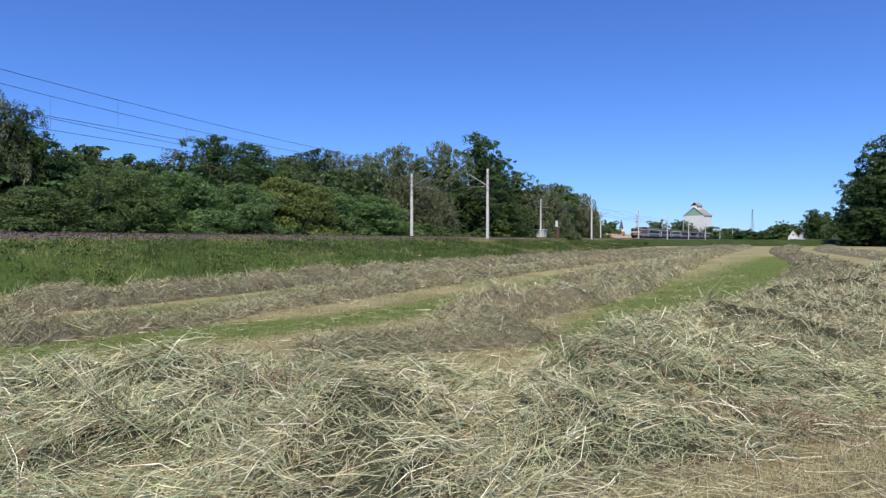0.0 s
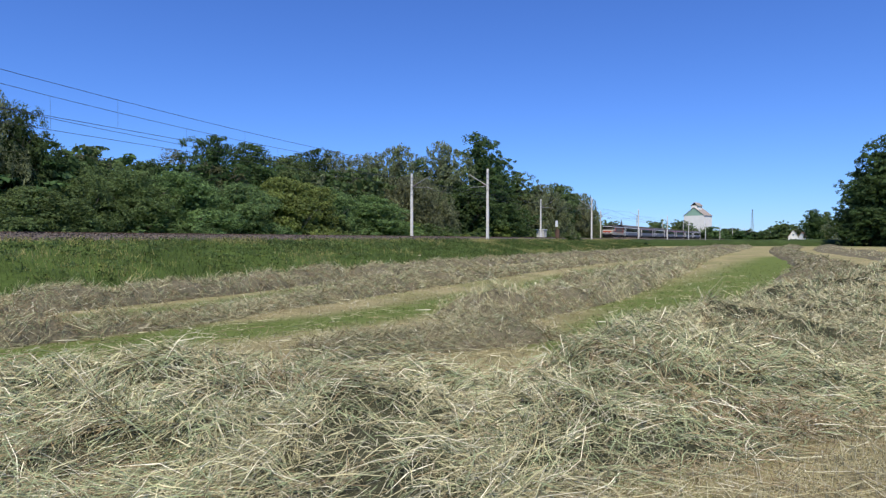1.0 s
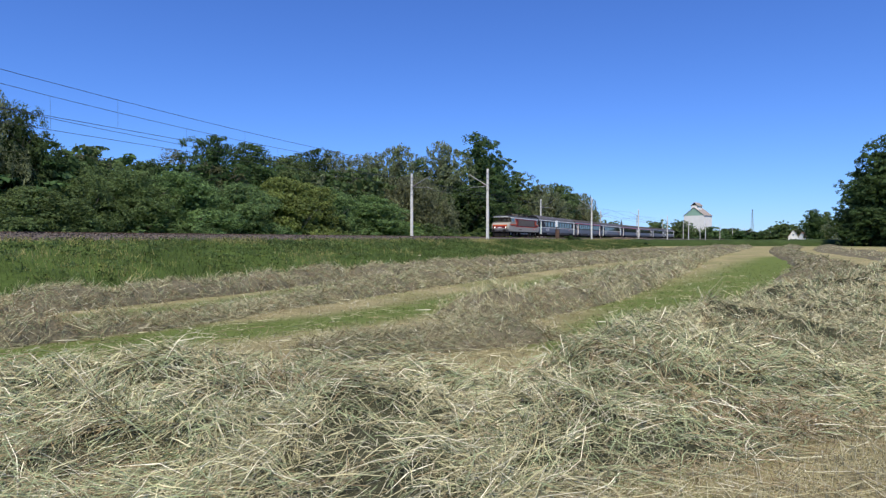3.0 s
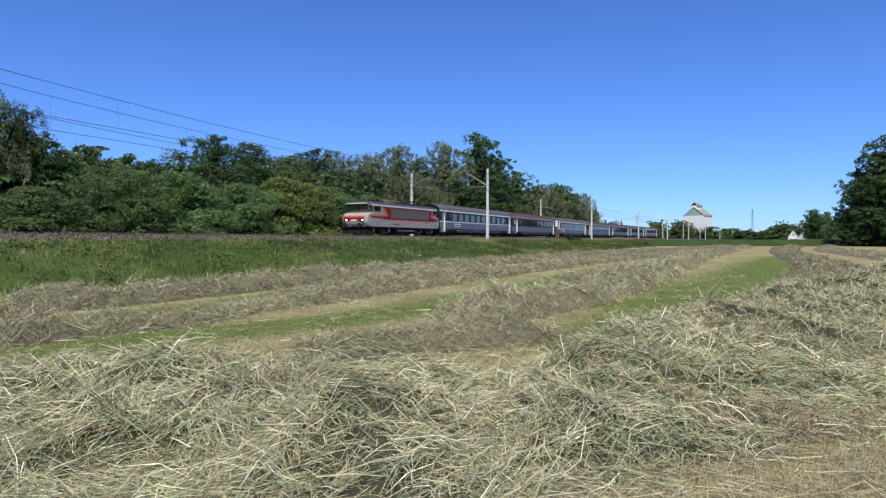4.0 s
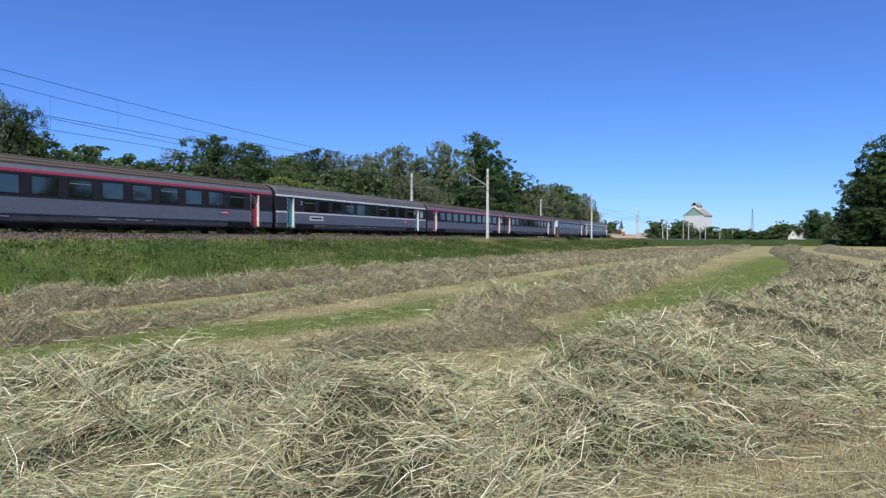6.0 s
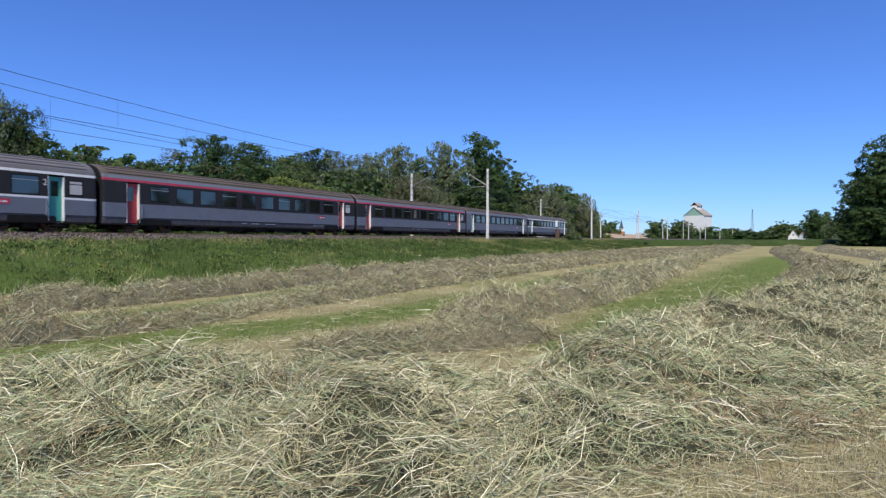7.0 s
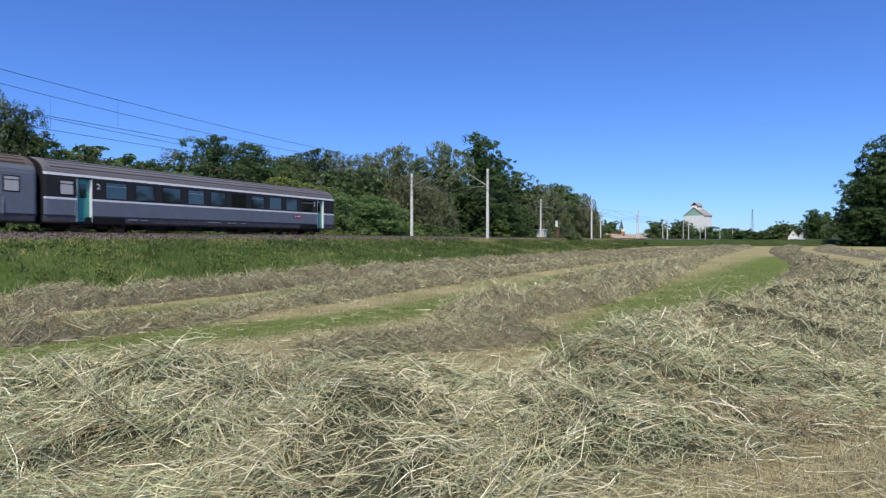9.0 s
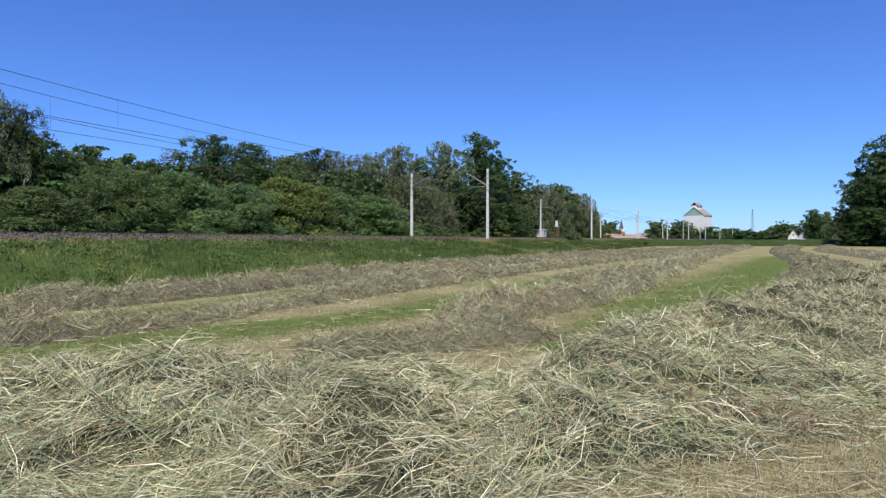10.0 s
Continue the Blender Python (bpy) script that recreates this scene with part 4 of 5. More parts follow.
def coach(style, plate=False, emblem=20.6, doors=((2.0, 2.92), (23.75, 24.65)), toilet=(1.02,)):
    """A main line coach, seen from its door side; origin at rail level under its middle."""
    lab = {"white": "grey express coach with white stripes and teal doors", "red": "grey express coach with crimson stripe and red doors",
           "plain": "plain grey express coach with teal doors"}[style]
    t = thing("passenger_coach", lab, "railway coach", "coaches of the train")
    H = COACH / 2 - 0.14
    X = lambda a: a - COACH / 2
    prof = [(1.22, 0.52), (1.36, 0.60), (1.385, 0.92), (1.41, 0.96), (1.412, 1.785), (1.412, 1.90), (1.40, 3.02), (1.388, 3.07), (1.375, 3.21), (1.30, 3.42),
            (1.16, 3.62), (0.92, 3.80), (0.6, 3.94), (0.25, 4.03)]
    seg = [1, 1, 1, 0, 3, 2, 2, 4, 5, 6, 6, 6, 6]
    stripe_low = PAINT_WHITE if style == "white" else (ANTHRACITE if style == "red" else GREY_BLUE)
    stripe_top = {"white": PAINT_WHITE, "red": RED_STRIPE, "plain": GREY_BLUE}[style]
    roof = ROOF_GREY if style == "white" else ROOF_BROWN
    mats = [GREY_BLUE, SKIRT, ANTHRACITE, stripe_low, stripe_top, GREY_BLUE if style != "white" else ROOF_GREY, roof, RUBBER]
    xs = [(-H, 0.10, 0), (-H + 0.05, 0.04, 0), (-H + 0.2, 0, 0)]
    for a, b in doors:
        xs += [(X(a), 0, 0), (X(a) + 0.002, 0, 1), (X(b) - 0.002, 0, 1), (X(b), 0, 0)]
    xs += [(H - 0.2, 0, 0), (H - 0.05, 0.04, 0), (H, 0.10, 0)]
    body = Mesh()
    rings = []
    for x, shrink, rec in xs:
        half = []
        for y, z in prof:
            yy = y - shrink
            if rec and 0.55 < z < 3.05:
                yy -= 0.26
            half.append((yy, z - (shrink * 0.6 if z > 3.3 else 0)))
        rings.append([(x, -y, z) for y, z in half] + [(x, y, z) for y, z in reversed(half)])
    n = len(rings[0])
    v = [p for r in rings for p in r]
    np_ = len(prof)
    for i in range(len(rings) - 1):
        for j in range(n):
            a, b = i * n + j, i * n + (j + 1) % n
            if j == n - 1:
                mi = 1
            elif j == np_ - 1:
                mi = 6
            else:
                mi = seg[j] if j < np_ - 1 else seg[n - 2 - j]
            if style == "plain" and mi == 2 and (i < 3 or i > len(rings) - 5):
                mi = 0
            # end rims and caps coloured black so the gap between coaches looks dark
            if i in (0, len(rings) - 2):
                mi = 7
            body.f.append((a, b, b + n, a + n))
            body.m.append(mi)
    body.f += [tuple(range(n - 1, -1, -1)), tuple(range((len(rings) - 1) * n, len(rings) * n))]
    body.m += [7, 7]
    body.v = v
    bd = part("body", body, mats, t)
    # roof ribs and vents
    for k, (y, z) in enumerate(((1.24, 3.53), (1.04, 3.72), (0.76, 3.885), (0.42, 3.995))):
        for sg in (-1, 1):
            rb = Mesh()
            rb.box(-H + 0.5, H - 0.5, sg * y - 0.02, sg * y + 0.02, z - 0.02, z + 0.022)
            part("roof_rib", rb, roof, bd)
    for xr in (X(2.6), X(23.6)):
        rb = Mesh()
        rb.box(xr - 0.35, xr + 0.35, -0.35, 0.35, 3.98, 4.09, bevel=0.03)
        part("roof_vent", rb, roof, bd)
    # windows
    for sg in (-1, 1):
        for k in range(10):
            a = 3.72 + 1.985 * k
            w = Mesh()
            w.box(X(a), X(a + 1.42), sg * 1.403 - 0.012, sg * 1.403 + 0.012, 1.935, 2.93)
            win = part("window", w, RUBBER, t)
            g = Mesh()
            g.box(X(a + 0.05), X(a + 1.37), sg * 1.408 - 0.012, sg * 1.408 + 0.012, 1.985, 2.88)
            part("pane", g, GLASS, win)
            if k % 3 == 0:
                g = Mesh()
                g.box(X(a + 0.05), X(a + 1.37), sg * 1.414 - 0.012, sg * 1.414 + 0.012, 2.66, 2.70)
                part("vent_bar", g, STEEL, win)
        for a in toilet:
            w = Mesh()
            w.box(X(a), X(a + 0.82), sg * 1.406 - 0.012, sg * 1.406 + 0.012, 2.02, 2.84)
            win = part("toilet_window", w, RUBBER, t)
            g = Mesh()
            g.box(X(a + 0.06), X(a + 0.76), sg * 1.412 - 0.012, sg * 1.412 + 0.012, 2.08, 2.60)
            g.box(X(a + 0.06), X(a + 0.76), sg * 1.412 - 0.012, sg * 1.412 + 0.012, 2.65, 2.78)
            part("frosted_pane", g, FROSTED, win)
        for a, b in doors:
            d = Mesh()
            d.box(X(a + 0.02), X(b - 0.02), sg * 1.18 - 0.03, sg * 1.18 + 0.03, 0.62, 2.98)
            dr = part("door", d, RED_DOOR if style == "red" else TEAL, t, "recessed red door" if style == "red" else "recessed teal door")
            g = Mesh()
            g.box(X(a + 0.28), X(b - 0.22), sg * 1.205 - 0.012, sg * 1.205 + 0.012, 1.95, 2.75)
            part("door_pane", g, GLASS, dr)
            # jambs are grey; white here puts the sun on them into the colour
            for x0 in (a + 0.004, b - 0.034):
                part("door_jamb", Mesh().box(X(x0), X(x0 + 0.03), sg * 1.285 - 0.118, sg * 1.285 + 0.118, 0.62, 2.98), PAINT_WHITE, dr)
            g = Mesh()
            g.box(X(a + 0.05), X(b - 0.05), sg * 1.30 - 0.16, sg * 1.30 + 0.16, 0.36, 0.41)
            g.box(X(a + 0.12), X(b - 0.12), sg * 1.33 - 0.12, sg * 1.33 + 0.12, 0.14, 0.18)
            part("step", g, BLACK, t)
            g = Mesh()
            g.tube([(X(a - 0.12), sg * 1.46, 0.9), (X(a - 0.12), sg * 1.46, 1.75)], 0.018, 6)
            part("handrail", g, STEEL, t)
        # maker's oval and class numeral drawn as plain shapes
        for dx, w, colour in ((0, 0.42, PURPLE), (0.36, 0.56, RED_STRIPE)):
            g = Mesh()
            g.loft([[(X(emblem + dx + ax * w + az * 0.06), yy, 1.40 + az * 0.27) for ax, az in ((0.05, 0), (0.95, 0), (1, 0.2), (1, 0.8), (0.95, 1), (0.05, 1), (0, 0.8), (0, 0.2))] for yy in (sg * 1.413 - 0.005 - dx * 0.005, sg * 1.413 + 0.005 + dx * 0.005)])
            part("emblem", g, colour, t, "small crimson and purple emblem")
        g = Mesh()
        for ax, w in ((0.14, 0.16), (0.36, 0.14), (0.56, 0.22)):
            g.box(X(emblem + ax), X(emblem + ax + w), sg * 1.418 - 0.006, sg * 1.418 + 0.006, 1.49, 1.57)
        part("emblem_bar", g, PAINT_WHITE, t)
        if style != "red":
            for a in (3.30, 23.30):
                mark = part("class_numeral", CLASS_TWO, PAINT_WHITE, t, "white second class numeral")
                mark.matrix_basis = pose(X(a), sg * 1.410, 2.48, 90, 0, 0 if sg < 0 else 180)
        for a, w in ((5.2, 0.7), (6.1, 0.5), (11.4, 1.2), (13.2, 0.9), (14.6, 0.5)):
            part("lettering_bar", Mesh().box(X(a), X(a + w), sg * 1.388 - 0.008, sg * 1.388 + 0.008, 0.78, 0.82), SKIRT_MARK, t)
        if plate:
            g = Mesh()
            g.box(X(4.4), X(6.3), sg * 1.414 - 0.006, sg * 1.414 + 0.006, 1.24, 1.62)
            part("route_plate", g, PAINT_WHITE, t)
            g = Mesh()
            g.box(X(4.6), X(6.1), sg * 1.419 - 0.006, sg * 1.419 + 0.006, 1.36, 1.50)
            part("route_bar", g, ANTHRACITE, t)
    # under the floor
    u = Mesh()
    u.box(X(6.2), X(20.2), -1.2, 1.2, 0.42, 0.62)
    # added filler block, no real part: keeps the space underneath dark
    u.box(X(1.2), X(25.2), -0.55, 0.55, 0.26, 0.6)
    for a, w, y in ((6.6, 1.6, -1.15), (9.0, 2.2, -1.1), (12.2, 1.2, -1.18), (14.6, 2.4, -1.12), (18.0, 1.3, -1.15)):
        u.box(X(a), X(a + w), y, y + 0.7, 0.22, 0.6, bevel=0.04)
        u.box(X(a), X(a + w), -y - 0.7, -y, 0.22, 0.6, bevel=0.04)
    part("underframe", u, BLACK, t, "dark equipment boxes with an added dark filler block")
    for x in (X(3.75), X(22.65)):
        bogie(t, x, 2.56, 0.46)
        # black panels laid on the skirt imitate the dark of the bogie cutouts
        for sg in (-1, 1):
            part("bogie_opening", Mesh().loft([[(x + a, sg * 1.372 + yy, z) for a, z in ((-1.25, 0.51), (1.25, 0.51), (1.25, 0.80), (1.12, 0.88), (-1.12, 0.88), (-1.25, 0.80))] for yy in (-0.022, 0.022)]), RUBBER, t)
    for sg in (-1, 1):
        g = Mesh()
        g.box(min(sg * H, sg * (H + 0.11)), max(sg * H, sg * (H + 0.11)), -0.75, 0.75, 1.0, 3.3, bevel=0.03)
        part("gangway", g, RUBBER, t, "black rubber gangway bellows")
        for y in (-0.88, 0.88):
            g = Mesh()
            g.disc((sg * (H + 0.06), y, 1.05), "x", 0.2, 0.13, 14)
            part("buffer", g, BLACK, t)
    return t


def loco():
    """Electric locomotive with raked-back windscreens and a jutting nose at both ends."""
    t = thing("electric_locomotive", "red, orange and pale grey electric locomotive hauling the train", "locomotive")
    L = LOCO / 2
    # half of the side outline from the front, x from the buffer plane
    side = [(0.95, 0.92), (0.62, 1.05), (0.50, 1.35), (0.52, 1.86), (0.58, 2.04), (0.82, 2.18), (1.40, 2.32), (1.06, 3.16), (1.02, 3.26), (1.25, 3.36), (2.2, 3.40)]
    stations = [(-1.49, 0.42, 0.30), (-1.44, 0.24, 0.18), (-1.25, 0.10, 0.06), (-0.8, 0.02, 0.0), (0, 0, 0.0), (0.8, 0.02, 0.0), (1.25, 0.10, 0.06), (1.44, 0.24, 0.18), (1.49, 0.42, 0.30)]
    ringsets = []
    for y, back, drop in stations:
        front = [(x + back * (1 if x < 2 else 0), z - (drop if z > 3.2 else 0)) for x, z in side]
        ring = [(x - L, y, z) for x, z in front] + [(L - x, y, z) for x, z in reversed(front)]
        ringsets.append(ring)
    body = Mesh()
    body.loft(ringsets)
    body.m = [1 if min(body.v[i][2] for i in q) > 3.0 and max(body.v[i][2] for i in q) > 3.2 else 0 for q in body.f]
    part("body", body, [LOCO_GREY, LOCO_ROOF], t, "pale concrete grey body shell with dark roof")
    X = lambda a: a - L
    # roof plate and its gear
    r = Mesh()
    for (x0, x1) in ((1.25, LOCO - 1.25),):
        r.loft([[(X(x0), y, z) for y, z in ((-1.46, 3.08), (-1.36, 3.24), (-1.1, 3.40), (-0.6, 3.47), (0.6, 3.47), (1.1, 3.40), (1.36, 3.24), (1.46, 3.08))],
                [(X(x1), y, z) for y, z in ((-1.46, 3.08), (-1.36, 3.24), (-1.1, 3.40), (-0.6, 3.47), (0.6, 3.47), (1.1, 3.40), (1.36, 3.24), (1.46, 3.08))]])
    part("roof", r, LOCO_ROOF, t, "dusty blue grey roof")
    for a, b, h in ((3.4, 5.2, 0.08), (6.2, 7.4, 0.30), (7.9, 10.2, 0.12), (10.6, 11.4, 0.16), (13.2, 14.6, 0.12)):
        r = Mesh()
        r.box(X(a), X(b), -0.75, 0.75, 3.44, 3.47 + h, bevel=0.05)
        part("roof_hatch", r, GRILLE if 6 < a < 7 else BLACK, t)
    for a in (4.6, 7.6, 8.3, 9.6, 12.4):
        r = Mesh()
        for k in range(4):
            r.disc((X(a), -0.55, 3.52 + k * 0.08), "z", 0.11, 0.05, 10)
        part("roof_insulator", r, mat_brown, t)
    r = Mesh()
    r.tube([(X(4.6), -0.55, 3.84), (X(7.6), -0.55, 3.9), (X(9.6), -0.55, 3.84), (X(12.4), -0.55, 3.84)], 0.025, 6)
    part("roof_busbar", r, WIRE, t)
    # pantographs: the leading one folded, the other up at the wire
    wire = CONTACT - RAIL
    for x0, up in ((X(4.7), True), (X(12.8), False)):
        pg = part("pantograph", Mesh().box(x0 - 0.7, x0 + 0.7, -0.55, -0.48, 3.62, 3.68).box(x0 - 0.7, x0 + 0.7, 0.48, 0.55, 3.62, 3.68).box(x0 - 0.06, x0 + 0.06, -0.55, 0.55, 3.5, 3.68), BLACK, t,
                  "raised pantograph" if up else "folded pantograph")
        knee = (x0 + 1.25, 0, 3.70 + (1.05 if up else 0.12))
        head = (x0 - 0.55, 0, (wire - 0.06) if up else 3.95)
        a = Mesh()
        a.tube([(x0 - 0.5, -0.3, 3.66), (knee[0], -0.12, knee[2])], 0.045, 6)
        a.tube([(x0 - 0.5, 0.3, 3.66), (knee[0], 0.12, knee[2])], 0.045, 6)
        a.tube([(knee[0], -0.12, knee[2]), (head[0], -0.45, head[2])], 0.03, 6)
        a.tube([(knee[0], 0.12, knee[2]), (head[0], 0.45, head[2])], 0.03, 6)
        part("pantograph_arm", a, BLACK, pg)
        a = Mesh()
        for dx in (-0.2, 0.2):
            a.tube([(head[0] + dx, -0.85, head[2] - 0.16), (head[0] + dx, -0.6, head[2] + 0.03), (head[0] + dx, 0.6, head[2] + 0.03), (head[0] + dx, 0.85, head[2] - 0.16)], 0.025, 6)
        part("pantograph_head", a, BLACK, pg)
    for sg in (-1, 1):
        y = sg * 1.492

        def plate(name, pts, z_off, material, label="", parent=t):
            """A flat panel on the flank, from (x, z) corners."""
            g = Mesh()
            g.loft([[(X(a), y - 0.004, z) for a, z in pts], [(X(a), y + 0.004 * z_off, z) for a, z in pts]] if sg > 0 else [[(X(a), y - 0.004 * z_off, z) for a, z in pts], [(X(a), y + 0.004, z) for a, z in pts]])
            return part(name, g, material, parent, label)
        plate("red_panel", [(4.5, 2.2), (14.5, 2.2), (14.9, 2.98), (3.7, 2.98)], 1, LOCO_RED, "dark red upper side panel")
        plate("red_panel", [(4.2, 1.70), (14.5, 1.70), (14.5, 2.2), (4.2, 2.2)], 1, LOCO_RED, "dark red side panel")
        plate("orange_line", [(3.6, 1.635), (15.2, 1.635), (15.2, 1.70), (3.6, 1.70)], 2, LOCO_ORANGE)
        plate("orange_chevron", [(3.25, 3.0), (3.65, 3.0), (4.6, 2.14), (4.1, 2.14)], 3, LOCO_ORANGE, "orange chevron band")
        plate("orange_chevron", [(1.1, 1.94), (4.42, 1.98), (4.6, 2.15), (1.1, 2.07)], 2, LOCO_ORANGE, "orange chevron band")
        plate("orange_chevron", [(14.85, 3.0), (15.3, 3.0), (14.95, 2.32), (14.4, 2.28)], 3, LOCO_ORANGE, "orange chevron band")
        plate("orange_chevron", [(14.4, 2.3), (16.4, 2.06), (16.4, 1.94), (14.5, 2.14)], 2, LOCO_ORANGE, "orange chevron band")
        plate("red_band", [(1.5, 1.80), (4.2, 1.70), (4.2, 1.97), (1.1, 1.935)], 1, LOCO_RED)
        plate("red_band", [(14.5, 1.70), (16.1, 1.72), (16.5, 1.935), (14.5, 2.13)], 1, LOCO_RED)
        gr = plate("grille", [(5.24, 1.84), (13.88, 1.84), (13.88, 2.82), (5.24, 2.82)], 4, GRILLE, "long grey ventilation grille")
        for k in range(9):
            z = 1.88 + k * 0.103
            g = Mesh()
            g.box(X(5.3), X(13.82), min(y, y + sg * 0.019), max(y, y + sg * 0.019), z, z + 0.078)
            part("louvre", g, GRILLE, gr)
        plate("white_line", [(1.5, 2.985), (16.0, 2.985), (16.0, 3.13), (1.5, 3.13)], 3, PAINT_WHITE)
        for a0, a1, lean in ((1.92, 3.15, 0.28), (14.95, 15.58, -0.28)):
            plate("cab_window", [(a0, 2.44), (a1, 2.44), (a1 + max(0, -lean), 2.98), (a0 - max(0, lean), 2.98)], 5, GLASS)
        for a0 in (2.72, 15.25):
            d = plate("cab_door", [(a0, 1.0), (a0 + 0.62, 1.0), (a0 + 0.62, 1.40), (a0, 1.40)], 1, LOCO_GREY)
            for dx in (-0.06, 0.68):
                g = Mesh()
                g.tube([(X(a0 + dx), y + sg * 0.07, 1.1), (X(a0 + dx), y + sg * 0.07, 2.6)], 0.018, 6)
                part("handrail", g, STEEL, d)
        # number and emblem as plain bars
        g = Mesh()
        g.box(X(13.15), X(14.0), min(y, y + sg * 0.02), max(y, y + sg * 0.02), 1.24, 1.52)
        part("emblem", g, RED_STRIPE, t)
        g = Mesh()
        g.box(X(13.3), X(13.9), min(y, y + sg * 0.026), max(y, y + sg * 0.026), 1.32, 1.41)
        part("emblem_bar", g, PAINT_WHITE, t)
        g = Mesh()
        g.box(X(5.6), X(7.0), min(y, y + sg * 0.012), max(y, y + sg * 0.012), 1.16, 1.30)
        part("number_bar", g, GRILLE, t)
    for e in (-1, 1):
        g = Mesh()
        w = [(1.38, -1.28, 2.36), (1.38, 1.28, 2.36), (1.10, 1.22, 3.12), (1.10, -1.22, 3.12)]
        g.loft([[((x - L) * (1 if e < 0 else -1), y, z) for x, y, z in w], [((x - L - 0.03) * (1 if e < 0 else -1), y, z) for x, y, z in w]])
        ws = part("windscreen", g, GLASS, t, "raked dark windscreen")
        K = lambda x: (x - L) * (1 if e < 0 else -1)

        def bx(m, x0, x1, y0, y1, z0, z1, bevel=0.0):
            a, b = K(x0), K(x1)
            return m.box(min(a, b), max(a, b), y0, y1, z0, z1, bevel=bevel)
        for sy in (-1, 1):
            # the wrap-round corner pane follows the shell
            cols = [(1.27, 0.11), (1.36, 0.17), (1.445, 0.245), (1.49, 0.40)]
            g = Mesh()
            for (y0, b0), (y1, b1) in zip(cols, cols[1:]):
                c4 = [(1.36 + b0, y0, 2.42), (1.36 + b1, y1, 2.42), (1.115 + b1, y1, 3.03), (1.115 + b0, y0, 3.03)]
                g.loft([[(K(x - 0.022), sy * (y + 0.010), z) for x, y, z in c4], [(K(x + 0.03), sy * (y - 0.03), z) for x, y, z in c4]])
            part("quarter_light", g, GLASS, ws)
        part("roof_lip", bx(Mesh(), 0.98, 1.12, -1.2, 1.2, 3.16, 3.24), PAINT_WHITE, t)
        part("windscreen_pillar", bx(Mesh(), 1.06, 1.30, -0.05, 0.05, 2.5, 3.1), BLACK, ws)
        part("nose_orange_band", bx(Mesh(), 0.515, 0.60, -1.16, 1.16, 1.80, 1.94), LOCO_ORANGE, t)
        part("nose_red_band", bx(Mesh(), 0.495, 0.60, -1.16, 1.16, 1.42, 1.80), LOCO_RED, t)
        for y in (-0.92, 0.92):
            lb = part("lamp_unit", bx(Mesh(), 0.46, 0.6, y - 0.26, y + 0.26, 1.40, 1.66, bevel=0.03), BLACK, t)
            lamp = Mesh().disc((K(0.455), y - 0.11, 1.53), "x", 0.085, 0.03, 16)
            part("headlamp", lamp, LAMP_GLOW if e < 0 else PAINT_WHITE, lb, "lit round headlamp" if e < 0 else "")
            part("tail_lamp", Mesh().disc((K(0.455), y + 0.13, 1.53), "x", 0.08, 0.03, 14), TAIL_LENS, lb)
        part("number_plate", bx(Mesh(), 0.47, 0.56, -0.32, 0.32, 1.44, 1.58), PAINT_WHITE, t)
        part("nose_emblem", bx(Mesh(), 0.50, 0.56, -0.2, 0.2, 1.68, 1.9), LOCO_ORANGE, t)
        part("buffer_beam", bx(Mesh(), 0.55, 0.95, -1.38, 1.38, 0.86, 1.22, bevel=0.04), SKIRT, t)
        for y in (-0.88, 0.88):
            b = Mesh()
            b.disc((K(0.10), y, 1.02), "x", 0.24, 0.08, 18)
            b.tube([(K(0.14), y, 1.02), (K(0.7), y, 1.02)], 0.10, 10)
            part("buffer", b, BLACK, t)
        part("coupling", bx(Mesh(), 0.25, 0.7, -0.08, 0.08, 0.82, 1.0, bevel=0.02), BLACK, t)
        sp = Mesh()
        sp.loft([[(K(0.75), -1.2, 0.18), (K(0.75), 1.2, 0.18), (K(0.75), 1.2, 0.72), (K(0.75), -1.2, 0.72)], [(K(0.95), -1.2, 0.18), (K(0.95), 1.2, 0.18), (K(0.95), 1.2, 0.72), (K(0.95), -1.2, 0.72)]])
        part("snow_guard", sp, BLACK, t, "dark rail guard")
    u = Mesh()
    u.box(X(1.2), X(16.3), -1.32, 1.32, 0.72, 0.95)
    u.box(X(6.6), X(10.9), -1.3, 1.3, 0.25, 0.78, bevel=0.05)
    # added filler between the bogies, blocks the view through and darkens it
    u.box(X(1.6), X(15.9), -0.6, 0.6, 0.30, 0.9)
    part("underframe", u, BLACK, t, "dark equipment boxes with an added dark filler block")
    for sg in (-1, 1):
        g = Mesh()
        g.box(X(6.8), X(10.6), min(sg * 1.3, sg * 1.36), max(sg * 1.3, sg * 1.36), 0.50, 0.66)
        part("tank_panel", g, LOCO_GREY, t)
        for a in (2.2, 5.2, 12.3, 15.2):
            g = Mesh()
            g.box(X(a - 0.08), X(a + 0.08), min(sg * 1.2, sg * 1.3), max(sg * 1.2, sg * 1.3), 0.35, 0.8)
            part("damper", g, LOCO_GREY, t)
    for x in (X(3.6), X(13.9)):
        bogie(t, x, 2.75, 0.625)
    return t


TRAIN = [(loco(), LOCO, 0.48, False)]
start = LOCO
made = {}
for i, style in enumerate(("white", "red", "white_plate", "red", "red", "plain", "white")):
    key = "white_plate_end" if i == 0 else "white_plate" if i == 2 else ("red_turned" if i in (3, 4) else style)
    if key not in made:
        ends = {"doors": ((0.72, 1.62), (24.85, 25.7)), "toilet": ()} if i == 0 else {"doors": ((1.5, 2.4), (23.45, 24.35)), "toilet": (24.58,)} if i == 2 else {}
        made[key] = coach(key.split("_")[0], "plate" in key, 4.9 if i in (3, 4, 5) else 20.6, **ends)
        car = made[key]
    else:
        car = copy_thing(made[key], Matrix.Identity(4))
    TRAIN.append((car, COACH, start, i in (3, 4, 5)))
    start += COACH


